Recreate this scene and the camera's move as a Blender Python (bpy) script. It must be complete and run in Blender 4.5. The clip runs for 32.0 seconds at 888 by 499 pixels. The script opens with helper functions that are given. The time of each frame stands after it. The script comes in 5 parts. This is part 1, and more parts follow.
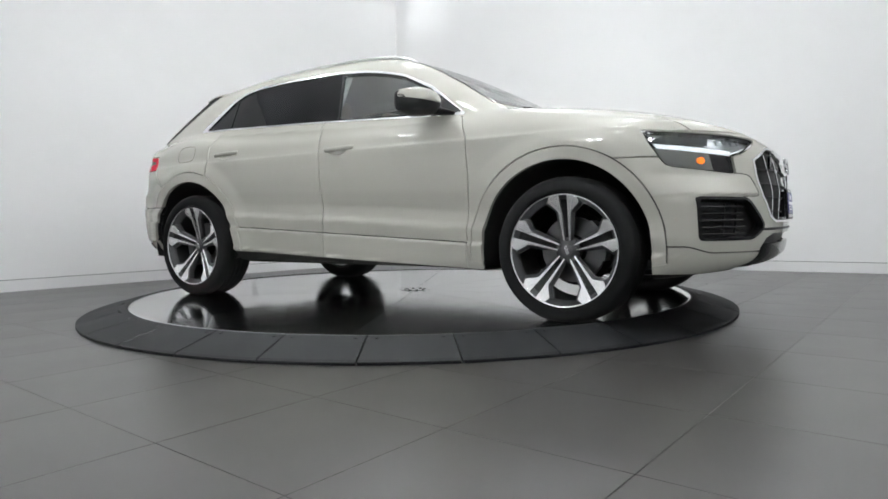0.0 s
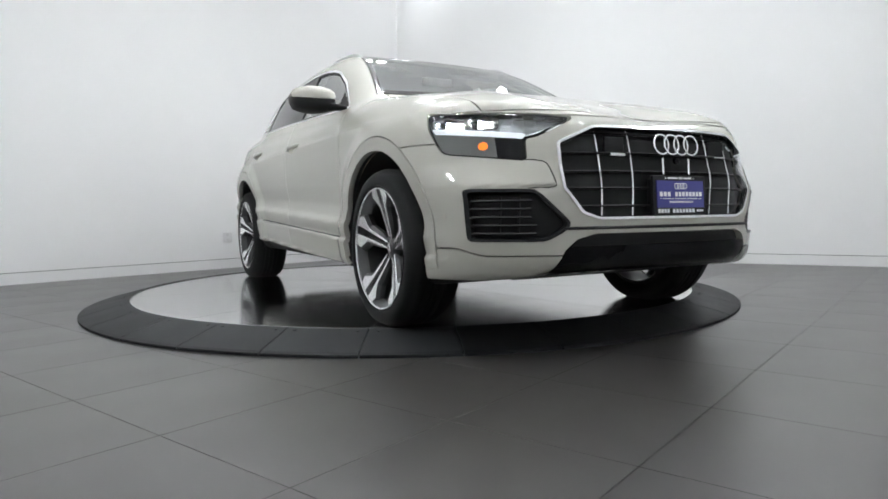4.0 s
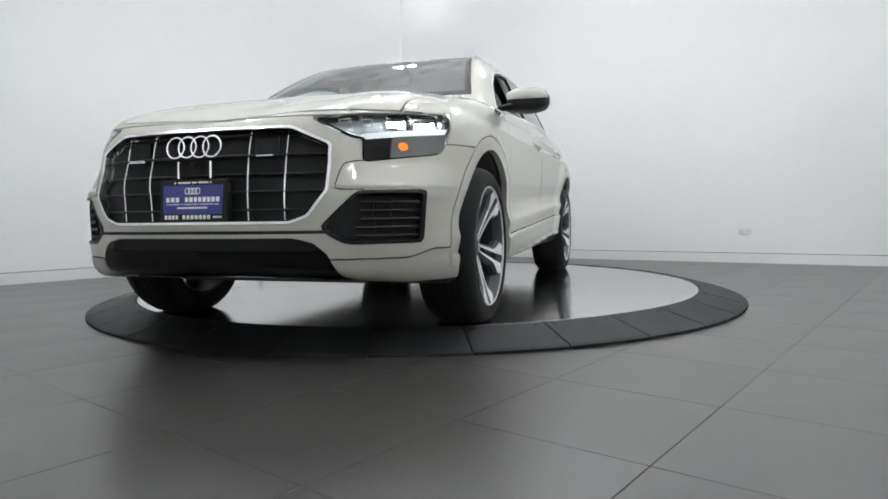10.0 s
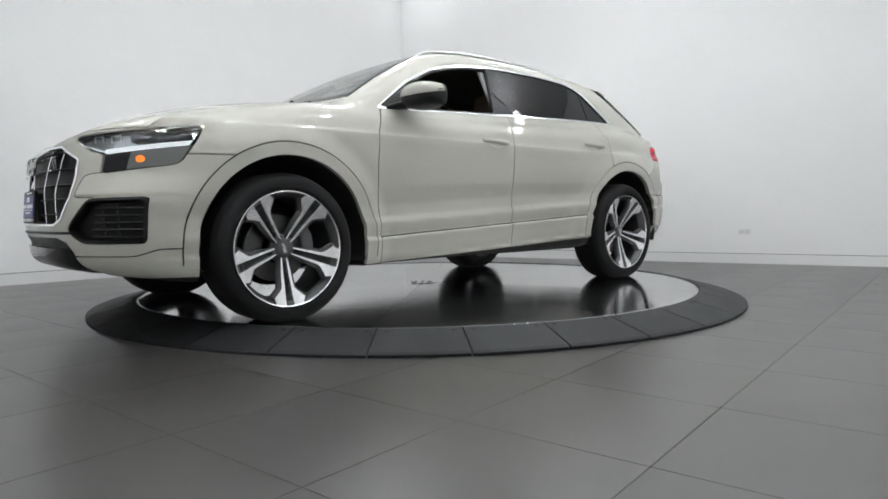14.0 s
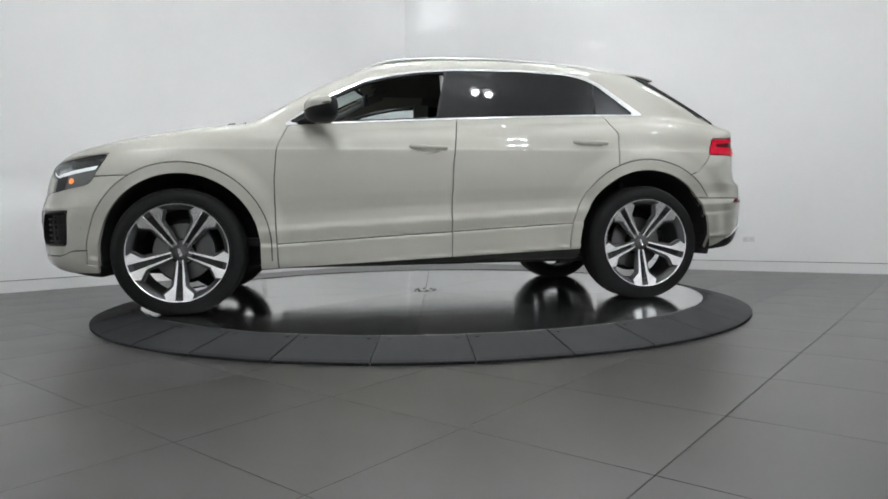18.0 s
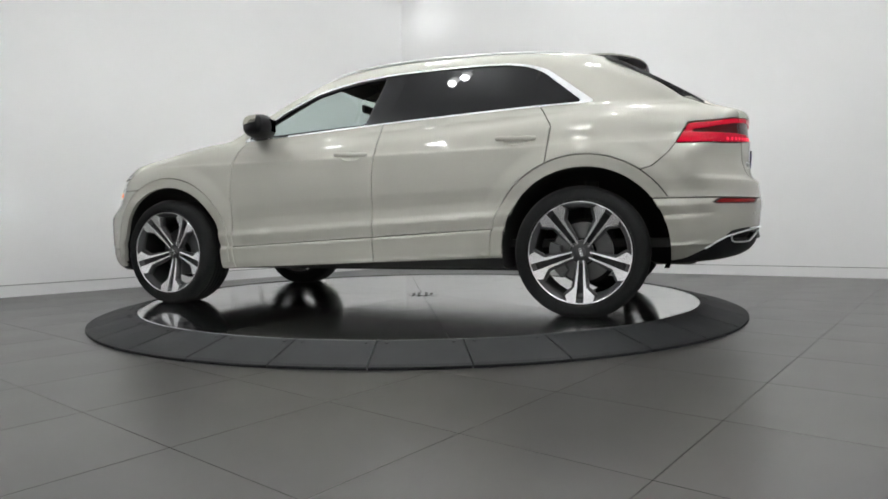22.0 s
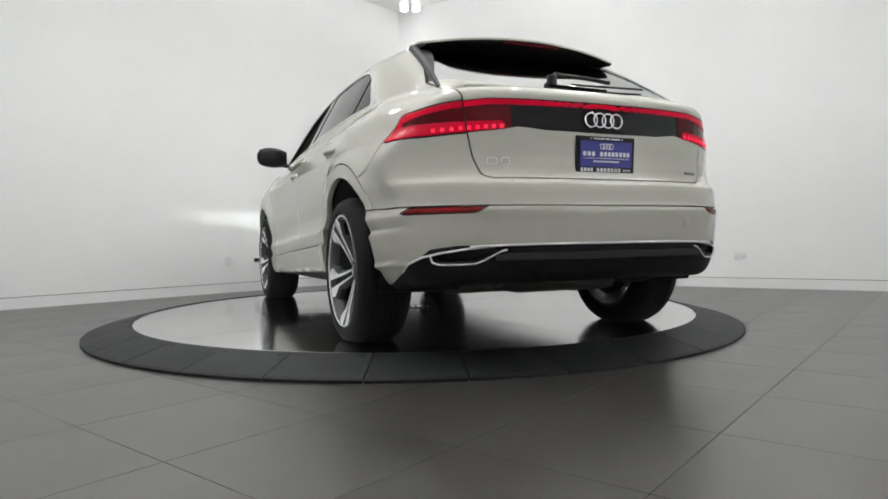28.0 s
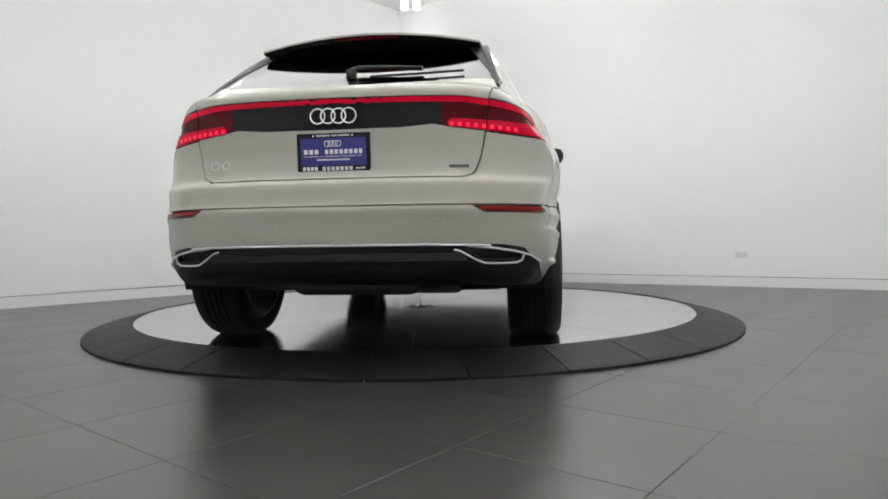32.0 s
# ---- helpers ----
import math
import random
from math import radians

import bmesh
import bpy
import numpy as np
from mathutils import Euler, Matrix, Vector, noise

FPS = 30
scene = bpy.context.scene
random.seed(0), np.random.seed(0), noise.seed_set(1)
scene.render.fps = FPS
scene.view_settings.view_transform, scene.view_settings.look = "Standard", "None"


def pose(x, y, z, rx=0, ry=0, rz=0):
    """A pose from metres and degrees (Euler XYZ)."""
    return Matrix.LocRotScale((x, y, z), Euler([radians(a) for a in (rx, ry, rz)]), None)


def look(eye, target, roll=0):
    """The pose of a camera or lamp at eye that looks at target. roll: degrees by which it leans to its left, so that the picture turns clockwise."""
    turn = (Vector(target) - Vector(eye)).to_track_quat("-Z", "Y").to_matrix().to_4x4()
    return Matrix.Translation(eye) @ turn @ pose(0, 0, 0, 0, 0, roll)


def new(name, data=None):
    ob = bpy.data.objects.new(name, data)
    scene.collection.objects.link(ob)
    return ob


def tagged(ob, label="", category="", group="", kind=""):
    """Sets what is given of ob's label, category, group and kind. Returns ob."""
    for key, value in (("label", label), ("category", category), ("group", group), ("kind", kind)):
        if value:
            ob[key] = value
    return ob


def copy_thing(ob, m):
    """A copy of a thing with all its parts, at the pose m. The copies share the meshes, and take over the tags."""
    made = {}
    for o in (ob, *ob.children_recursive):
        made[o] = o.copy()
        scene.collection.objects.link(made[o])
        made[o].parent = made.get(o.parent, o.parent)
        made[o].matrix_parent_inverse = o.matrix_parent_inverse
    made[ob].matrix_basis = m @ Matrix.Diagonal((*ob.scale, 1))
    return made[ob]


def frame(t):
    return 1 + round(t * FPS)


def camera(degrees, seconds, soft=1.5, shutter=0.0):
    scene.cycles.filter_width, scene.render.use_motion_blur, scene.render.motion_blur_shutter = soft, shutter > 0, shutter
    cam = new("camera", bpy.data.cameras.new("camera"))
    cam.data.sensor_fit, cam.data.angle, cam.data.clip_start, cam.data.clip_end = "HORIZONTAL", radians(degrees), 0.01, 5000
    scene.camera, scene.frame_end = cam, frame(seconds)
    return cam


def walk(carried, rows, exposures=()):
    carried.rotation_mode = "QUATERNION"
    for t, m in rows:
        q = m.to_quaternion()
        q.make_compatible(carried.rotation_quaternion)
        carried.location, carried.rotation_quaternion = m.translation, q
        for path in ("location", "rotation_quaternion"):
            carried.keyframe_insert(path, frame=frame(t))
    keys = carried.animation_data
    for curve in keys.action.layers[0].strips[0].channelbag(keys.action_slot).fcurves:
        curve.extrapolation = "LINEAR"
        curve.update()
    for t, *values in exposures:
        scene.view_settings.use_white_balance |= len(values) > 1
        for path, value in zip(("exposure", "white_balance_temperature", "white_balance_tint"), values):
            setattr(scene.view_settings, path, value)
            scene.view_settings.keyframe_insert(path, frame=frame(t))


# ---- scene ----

# ------------------------------------------------------------------ camera
cam = camera(69.4, 32.0, soft=1.7)
FOCAL = 1132.24
EYE_Y, EYE_Z = -5.031, 0.5366
# seconds, drift to the side, drift up and down, shift of the eye
DRIFT = [(0, -6, 15, .03), (1, -8, 16, .03), (2, -8, 15, .03), (3, -7, 9, .03), (3.5, -6, 5, .025), (5.5, -6, 1, .01),
         (6, -5, 0, .006), (7, -2, 0, 0), (8, 0, 1, 0), (9, 0, 2, 0), (10, 0, 2, 0), (11, 0, 1, 0), (12, 0, 1, 0),
         (13, 0, 0, 0), (14, 0, 3, 0), (14.5, 0, 5, 0), (16.5, 3, 6, 0), (17, 6, 11, 0), (18, 6, 16, 0), (19, 4, 22, 0),
         (20, 3, 23, 0), (21, 1, 24, 0), (22, 1, 24, 0), (23, 0, 26, 0), (24, -1, 30, 0), (25, -4, 39, 0),
         (25.5, -5, 42, 0), (27.5, -6, 46, 0), (28, -6, 46, 0), (30, -6, 45, 0), (32, -5, 44, 0)]


def camera_path():
    rows = []
    for t, sx, sy, ex in DRIFT:
        yaw = 0.03522 + math.atan(-sx / FOCAL)
        pit = -0.05808 + math.atan(sy / FOCAL)
        eye = Vector((ex, EYE_Y, EYE_Z))
        ahead = Vector((math.sin(yaw) * math.cos(pit), math.cos(yaw) * math.cos(pit), math.sin(pit)))
        rows.append((t, look(eye, eye + ahead, -0.837)))
    # the white balance of the clip drifts from cool to warm
    tones = [(0, .10, 6560, 10), (7, .06, 6460, 10), (13, 0, 6560, 10), (19, -.12, 6600, 10), (23, -.07, 6780, 10), (28, -.01, 6800, 10), (32, -.01, 6800, 10)]
    walk(cam, rows, tones)


camera_path()

# ------------------------------------------------------------------ world and light
FLOOR_Z = -0.076
CEIL_Z = 3.965
world = bpy.data.worlds.new("world")
world.use_nodes = True
world.node_tree.nodes["Background"].inputs[0].default_value = (0.9, 0.95, 1, 1)
world.node_tree.nodes["Background"].inputs[1].default_value = 0.05
scene.world = world
scene.view_settings.exposure = 0.0
LAMP_POWER = 205.0


# ------------------------------------------------------------------ materials
def mat(name, color, rough=0.5, metal=0.0, coat=0.0, grain=0.0, scale=40.0, bump=0.0, bscale=200.0, emit=None, power=0.0,
        trans=0.0, ior=1.45, alpha=1.0, spec=0.5, rvar=0.0, wear=0.0, wscale=3.0):
    m = bpy.data.materials.new(name)
    m.use_nodes = True
    nt = m.node_tree
    b = nt.nodes["Principled BSDF"]
    col = (*color, 1)
    b.inputs["Base Color"].default_value = col
    b.inputs["Roughness"].default_value = rough
    b.inputs["Metallic"].default_value = metal
    b.inputs["Coat Weight"].default_value = coat
    b.inputs["Coat Roughness"].default_value = 0.03
    b.inputs["Transmission Weight"].default_value = trans
    b.inputs["IOR"].default_value = ior
    b.inputs["Alpha"].default_value = alpha
    b.inputs["Specular IOR Level"].default_value = spec
    if emit:
        b.inputs["Emission Color"].default_value = (*emit, 1)
        b.inputs["Emission Strength"].default_value = power
    if grain or rvar or bump or wear:
        tc = nt.nodes.new("ShaderNodeTexCoord")
        n1 = nt.nodes.new("ShaderNodeTexNoise")
        n1.inputs["Scale"].default_value = scale
        n1.inputs["Detail"].default_value = 4
        nt.links.new(tc.outputs["Object"], n1.inputs["Vector"])
        n2 = nt.nodes.new("ShaderNodeTexNoise")
        n2.inputs["Scale"].default_value = wscale
        n2.inputs["Detail"].default_value = 3
        nt.links.new(tc.outputs["Object"], n2.inputs["Vector"])
        if grain or wear:
            add = nt.nodes.new("ShaderNodeMath")
            add.operation = "MULTIPLY_ADD"
            nt.links.new(n1.outputs["Fac"], add.inputs[0])
            add.inputs[1].default_value = grain
            add.inputs[2].default_value = 1 - grain * 0.5
            add2 = nt.nodes.new("ShaderNodeMath")
            add2.operation = "MULTIPLY_ADD"
            nt.links.new(n2.outputs["Fac"], add2.inputs[0])
            add2.inputs[1].default_value = wear
            nt.links.new(add.outputs[0], add2.inputs[2])
            mix = nt.nodes.new("ShaderNodeVectorMath")
            mix.operation = "SCALE"
            mix.inputs[0].default_value = color
            nt.links.new(add2.outputs[0], mix.inputs["Scale"])
            nt.links.new(mix.outputs[0], b.inputs["Base Color"])
        if rvar:
            r = nt.nodes.new("ShaderNodeMath")
            r.operation = "MULTIPLY_ADD"
            nt.links.new(n2.outputs["Fac"], r.inputs[0])
            r.inputs[1].default_value = rvar
            r.inputs[2].default_value = rough - rvar * 0.5
            nt.links.new(r.outputs[0], b.inputs["Roughness"])
        if bump:
            n3 = nt.nodes.new("ShaderNodeTexNoise")
            n3.inputs["Scale"].default_value = bscale
            nt.links.new(tc.outputs["Object"], n3.inputs["Vector"])
            bp = nt.nodes.new("ShaderNodeBump")
            bp.inputs["Strength"].default_value = bump
            bp.inputs["Distance"].default_value = 0.002
            nt.links.new(n3.outputs["Fac"], bp.inputs["Height"])
            nt.links.new(bp.outputs[0], b.inputs["Normal"])
    return m


M_WALL = mat("wall_paint", (0.82, 0.82, 0.82), 0.6, grain=0.02, scale=3, bump=0.05, bscale=400, wear=0.01)
M_CEIL = mat("ceiling_paint", (0.86, 0.86, 0.86), 0.8, grain=0.03, scale=5)
M_TRIM = mat("trim_paint", (0.78, 0.78, 0.78), 0.4, grain=0.02, scale=5)
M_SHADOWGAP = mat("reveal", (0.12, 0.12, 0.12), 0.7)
M_GROUT = mat("grout", (0.05, 0.05, 0.05), 0.9, grain=0.2, scale=30)
M_RUBBER = mat("ring_rubber", (0.010, 0.0105, 0.0115), 0.6, grain=0.3, scale=60, bump=0.3, bscale=300, rvar=0.15, wear=0.2, spec=0.22)
M_TYRE = mat("tyre_rubber", (0.009, 0.009, 0.0095), 0.72, grain=0.2, scale=80, bump=0.15, bscale=400, rvar=0.1, spec=0.22)
M_STEEL = mat("disc_steel", (0.60, 0.60, 0.60), 0.07, metal=1.0, grain=0.10, scale=2.0, rvar=0.08, wear=0.06, wscale=1.5, bump=0.32, bscale=7)
M_PAINT = mat("beige_paint", (0.415, 0.408, 0.362), 0.60, metal=0.0, coat=1.0, grain=0.06, scale=900, spec=0.2)
M_BLACK = mat("black_plastic", (0.010, 0.010, 0.011), 0.5, grain=0.2, scale=200, bump=0.1, bscale=500, spec=0.25)
M_GLOSSBLACK = mat("gloss_black", (0.006, 0.006, 0.007), 0.08, spec=0.22)
M_GRILLE = mat("grille_black", (0.006, 0.006, 0.0065), 0.45, grain=0.2, scale=150, spec=0.2)
M_DARK = mat("dark_underbody", (0.012, 0.012, 0.012), 0.8, grain=0.3, scale=20)
M_CHROME = mat("bright_trim", (0.82, 0.83, 0.84), 0.16, metal=1.0, grain=0.03, scale=100)
M_RIM = mat("machined_alloy", (0.86, 0.86, 0.87), 0.26, metal=0.85, grain=0.06, scale=150)
M_FLANK = mat("dark_grey_rim_paint", (0.060, 0.061, 0.063), 0.38, metal=0.3, grain=0.08, scale=80)
M_RIMDARK = mat("black_alloy", (0.012, 0.0125, 0.013), 0.4, metal=0.2, grain=0.1, scale=60)
M_CAP = mat("cap_grey", (0.09, 0.09, 0.092), 0.3, metal=0.5, grain=0.1, scale=60)


def glass_material(name, tint, gloss0=0.08, power=3.0):
    """Thin pane: clear with a mirror gloss that grows at a low angle."""
    m = bpy.data.materials.new(name)
    m.use_nodes = True
    nt = m.node_tree
    nt.nodes.remove(nt.nodes["Principled BSDF"])
    clear = nt.nodes.new("ShaderNodeBsdfTransparent")
    clear.inputs[0].default_value = (*tint, 1)
    gloss = nt.nodes.new("ShaderNodeBsdfGlossy")
    gloss.inputs["Roughness"].default_value = 0.01
    lw = nt.nodes.new("ShaderNodeLayerWeight")
    lw.inputs["Blend"].default_value = 0.5
    pw = nt.nodes.new("ShaderNodeMath")
    pw.operation = "POWER"
    nt.links.new(lw.outputs["Facing"], pw.inputs[0])
    pw.inputs[1].default_value = power
    fr = nt.nodes.new("ShaderNodeMath")
    fr.operation = "MULTIPLY_ADD"
    nt.links.new(pw.outputs[0], fr.inputs[0])
    fr.inputs[1].default_value = 1 - gloss0
    fr.inputs[2].default_value = gloss0
    mix = nt.nodes.new("ShaderNodeMixShader")
    nt.links.new(fr.outputs[0], mix.inputs[0])
    nt.links.new(clear.outputs[0], mix.inputs[1])
    nt.links.new(gloss.outputs[0], mix.inputs[2])
    nt.links.new(mix.outputs[0], nt.nodes["Material Output"].inputs["Surface"])
    return m


M_GLASS = glass_material("clear_glass", (0.82, 0.91, 0.90), 0.10, 2.5)
M_LAMPGLASS = glass_material("lamp_glass", (0.94, 0.96, 0.97), 0.05, 4.0)
M_SCREEN = glass_material("screen_glass", (0.74, 0.87, 0.84), 0.06, 3.3)
M_REARGLASS = glass_material("rear_screen_glass", (0.10, 0.10, 0.10), 0.18, 2.0)
M_TINT = mat("tinted_glass", (0.006, 0.006, 0.007), 0.02, spec=0.16)
M_LENS = mat("lamp_lens", (0.02, 0.02, 0.022), 0.05, coat=1.0)
M_RED = mat("red_lens", (0.30, 0.002, 0.012), 0.15, spec=0.15, emit=(1, 0.0, 0.05), power=0.17)
M_REDDARK = mat("dark_red_lens", (0.06, 0.002, 0.004), 0.2, spec=0.12)
M_REDGLOW = mat("red_glow", (0.3, 0.01, 0.02), 0.2, emit=(1, 0.01, 0.06), power=1.0)
M_REFLECTOR = mat("red_reflector", (0.17, 0.008, 0.009), 0.25, spec=0.2)
M_AMBER = mat("amber_glow", (0.5, 0.16, 0.02), 0.3, emit=(1, 0.20, 0.01), power=0.9)
M_SMOKE = mat("smoked_lamp_cover", (0.10, 0.104, 0.10), 0.14, coat=0.5, grain=0.06, scale=40)
M_LAMPGLOW = mat("ceiling_lamp_glow", (1, 1, 1), 0.3, emit=(0.96, 1.0, 1.03), power=LAMP_POWER)
# sideways drum glow, added as ambient fill for walls and ceiling
M_SIDEFILL = mat("lamp_drum_fill", (0.9, 0.9, 0.9), 0.4, emit=(0.96, 1.0, 1.03), power=25.0)
# upward fill light added to the spots to brighten the ceiling
M_UPFILL = mat("lamp_up_fill", (0.9, 0.9, 0.9), 0.4, emit=(0.96, 1.0, 1.03), power=590.0)
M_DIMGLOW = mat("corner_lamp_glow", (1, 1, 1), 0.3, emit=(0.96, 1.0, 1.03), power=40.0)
# weak version for the corner lamp's drum and its added upward fill
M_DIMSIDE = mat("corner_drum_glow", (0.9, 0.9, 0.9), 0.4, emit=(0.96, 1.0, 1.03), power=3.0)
M_PLATEBLUE = mat("plate_blue", (0.030, 0.028, 0.22), 0.3, coat=0.3, grain=0.05, scale=200)
M_WHITE = mat("print_white", (0.8, 0.8, 0.82), 0.5)
M_TAN = mat("tan_leather", (0.15, 0.105, 0.07), 0.5, grain=0.1, scale=60, bump=0.2, bscale=300)
M_CABIN = mat("cabin_black", (0.02, 0.02, 0.02), 0.6, grain=0.2, scale=80)
# pale tone stands in for a reflection on the glossy door pillar
M_PILLARSHEEN = mat("pillar_sheen", (0.48, 0.48, 0.47), 0.6, grain=0.1, scale=60)
M_CABINGREY = mat("cabin_lining", (0.12, 0.12, 0.118), 0.8, grain=0.1, scale=60)
M_PLASTICWHITE = mat("outlet_plastic", (0.7, 0.7, 0.7), 0.35)
M_DISCBRAKE = mat("brake_steel", (0.16, 0.16, 0.16), 0.4, metal=1.0, grain=0.2, scale=30)


def brushed_steel(name, color, rough):
    """Rolled steel plate: reflections smear across the rolling direction, which is the plate's own x axis."""
    m = mat(name, color, rough, metal=1.0, grain=0.10, scale=2.0, rvar=0.06, wear=0.10, wscale=2.2, bump=0.22, bscale=6)
    nt = m.node_tree
    b = nt.nodes["Principled BSDF"]
    b.inputs["Anisotropic"].default_value = 0.85
    axis = nt.nodes.new("ShaderNodeVectorTransform")
    axis.vector_type, axis.convert_from, axis.convert_to = "VECTOR", "OBJECT", "WORLD"
    axis.inputs[0].default_value = (math.cos(ROLLING), math.sin(ROLLING), 0)
    nt.links.new(axis.outputs[0], b.inputs["Tangent"])
    return m


ROLLING = radians(0)
M_PLATESTEEL = brushed_steel("rolled_deck_steel", (0.60, 0.60, 0.595), 0.11)


def tile_material():
    m = mat("grey_tile", (0.035, 0.0325, 0.0305), 0.30, grain=0.10, scale=12, bump=0.06, bscale=250, rvar=0.10, wear=0.10, wscale=2.0, spec=0.9)
    nt = m.node_tree
    b = nt.nodes["Principled BSDF"]
    info = nt.nodes.new("ShaderNodeObjectInfo")
    k = nt.nodes.new("ShaderNodeMath")
    k.operation = "MULTIPLY_ADD"
    nt.links.new(info.outputs["Random"], k.inputs[0])
    k.inputs[1].default_value = 0.10
    k.inputs[2].default_value = 0.95
    src = b.inputs["Base Color"].links[0].from_socket
    sc = nt.nodes.new("ShaderNodeVectorMath")
    sc.operation = "SCALE"
    nt.links.new(src, sc.inputs[0])
    nt.links.new(k.outputs[0], sc.inputs["Scale"])
    nt.links.new(sc.outputs[0], b.inputs["Base Color"])
    return m


M_TILE = tile_material()


# ------------------------------------------------------------------ mesh helpers
def mesh_of(name, verts, faces, material, smooth=True):
    me = bpy.data.meshes.new(name)
    me.from_pydata([tuple(v) for v in verts], [], [tuple(f) for f in faces])
    me.validate()
    if smooth:
        me.polygons.foreach_set("use_smooth", [True] * len(me.polygons))
    me.materials.append(material)
    me.update()
    return me


def put(name, me, parent=None, label="", m=None):
    ob = new(name, me)
    if parent:
        ob.parent = parent
    if m is not None:
        ob.matrix_basis = m
    if label:
        ob["label"] = label
    return ob


def part(name, bm, material, parent=None, label="", m=None, smooth=False):
    me = bpy.data.meshes.new(name)
    bmesh.ops.recalc_face_normals(bm, faces=bm.faces)
    bm.to_mesh(me)
    bm.free()
    me.materials.append(material)
    if smooth:
        me.polygons.foreach_set("use_smooth", [True] * len(me.polygons))
        me.set_sharp_from_angle(angle=radians(35))
    return put(name, me, parent, label, m)


def box_bm(size, at=(0, 0, 0), bevel=0.0, seg=2, turn=None):
    bm = bmesh.new()
    bmesh.ops.create_cube(bm, size=1.0, matrix=Matrix.Diagonal((*size, 1)))
    if bevel:
        bmesh.ops.bevel(bm, geom=bm.edges[:], offset=bevel, segments=seg, affect="EDGES", profile=0.5)
    bm.transform(Matrix.Translation(at) @ (turn or Matrix()))
    return bm


def cyl_bm(r, depth, at=(0, 0, 0), seg=32, turn=None, r2=None, bevel=0.0):
    bm = bmesh.new()
    bmesh.ops.create_cone(bm, cap_ends=True, segments=seg, radius1=r, radius2=r if r2 is None else r2, depth=depth)
    if bevel:
        rim = [e for e in bm.edges if abs(abs(e.verts[0].co.z) - depth / 2) < 1e-6 and abs(e.verts[0].co.z - e.verts[1].co.z) < 1e-6]
        bmesh.ops.bevel(bm, geom=rim, offset=bevel, segments=2, affect="EDGES", profile=0.5)
    bm.transform(Matrix.Translation(at) @ (turn or Matrix()))
    return bm


def prism_bm(pts, depth, bevel=0.0, m=None):
    """A polygon (u, v) drawn out along w by depth, set by m."""
    bm = bmesh.new()
    vs = [bm.verts.new((u, v, 0)) for u, v in pts]
    f = bm.faces.new(vs)
    r = bmesh.ops.extrude_face_region(bm, geom=[f])
    bmesh.ops.translate(bm, verts=[g for g in r["geom"] if isinstance(g, bmesh.types.BMVert)], vec=(0, 0, depth))
    if bevel:
        bmesh.ops.bevel(bm, geom=bm.edges[:], offset=bevel, segments=2, affect="EDGES", profile=0.5)
    if m is not None:
        bm.transform(m)
    return bm


def tube_bm(path, r, seg=8, closed=False, flat=1.0):
    """A round bar along a list of points."""
    bm = bmesh.new()
    pts = [Vector(p) for p in path]
    n = len(pts)
    rings = []
    up = Vector((0, 0, 1))
    for i, p in enumerate(pts):
        a = pts[(i - 1) % n] if closed or i else p
        b = pts[(i + 1) % n] if closed or i < n - 1 else p
        d = (b - a).normalized()
        ref = up if abs(d.z) < 0.95 else Vector((1, 0, 0))
        s = d.cross(ref).normalized()
        u = s.cross(d)
        rings.append([bm.verts.new(p + (s * math.cos(k * 2 * math.pi / seg) * flat + u * math.sin(k * 2 * math.pi / seg)) * r) for k in range(seg)])
    for i in range(n if closed else n - 1):
        q, w = rings[i], rings[(i + 1) % n]
        for k in range(seg):
            bm.faces.new((q[k], q[(k + 1) % seg], w[(k + 1) % seg], w[k]))
    if not closed:
        bm.faces.new(rings[0][::-1])
        bm.faces.new(rings[-1])
    return bm


def lathe(profile, seg, material, name, parent=None, label="", m=None, smooth=True, closed=True):
    """Turns (radius, height) points round z."""
    verts, faces = [], []
    n = len(profile)
    for k in range(seg):
        a = 2 * math.pi * k / seg
        verts += [(r * math.cos(a), r * math.sin(a), h) for r, h in profile]
    for k in range(seg):
        q = (k + 1) % seg
        for i in range(n if closed else n - 1):
            j = (i + 1) % n
            faces.append((k * n + i, q * n + i, q * n + j, k * n + j))
    me = mesh_of(name, verts, faces, material, smooth)
    if smooth:
        me.set_sharp_from_angle(angle=radians(40))
    return put(name, me, parent, label, m)


# ------------------------------------------------------------------ room
CORNER = (-0.25, 4.75)
WALL_L = math.radians(45.0)
WALL_R = math.radians(-33.8)


def wall(name, a, b, z0, z1, thick, label):
    a, b = Vector((*a, 0)), Vector((*b, 0))
    d = b - a
    ang = math.degrees(math.atan2(d.y, d.x))
    bm = box_bm((d.length, thick, z1 - z0), (d.length / 2, thick / 2, (z1 - z0) / 2))
    ob = part(name, bm, M_WALL, m=pose(a.x, a.y, z0, 0, 0, ang))
    tagged(ob, label, "wall", kind="structure")
    return ob, ang, d.length


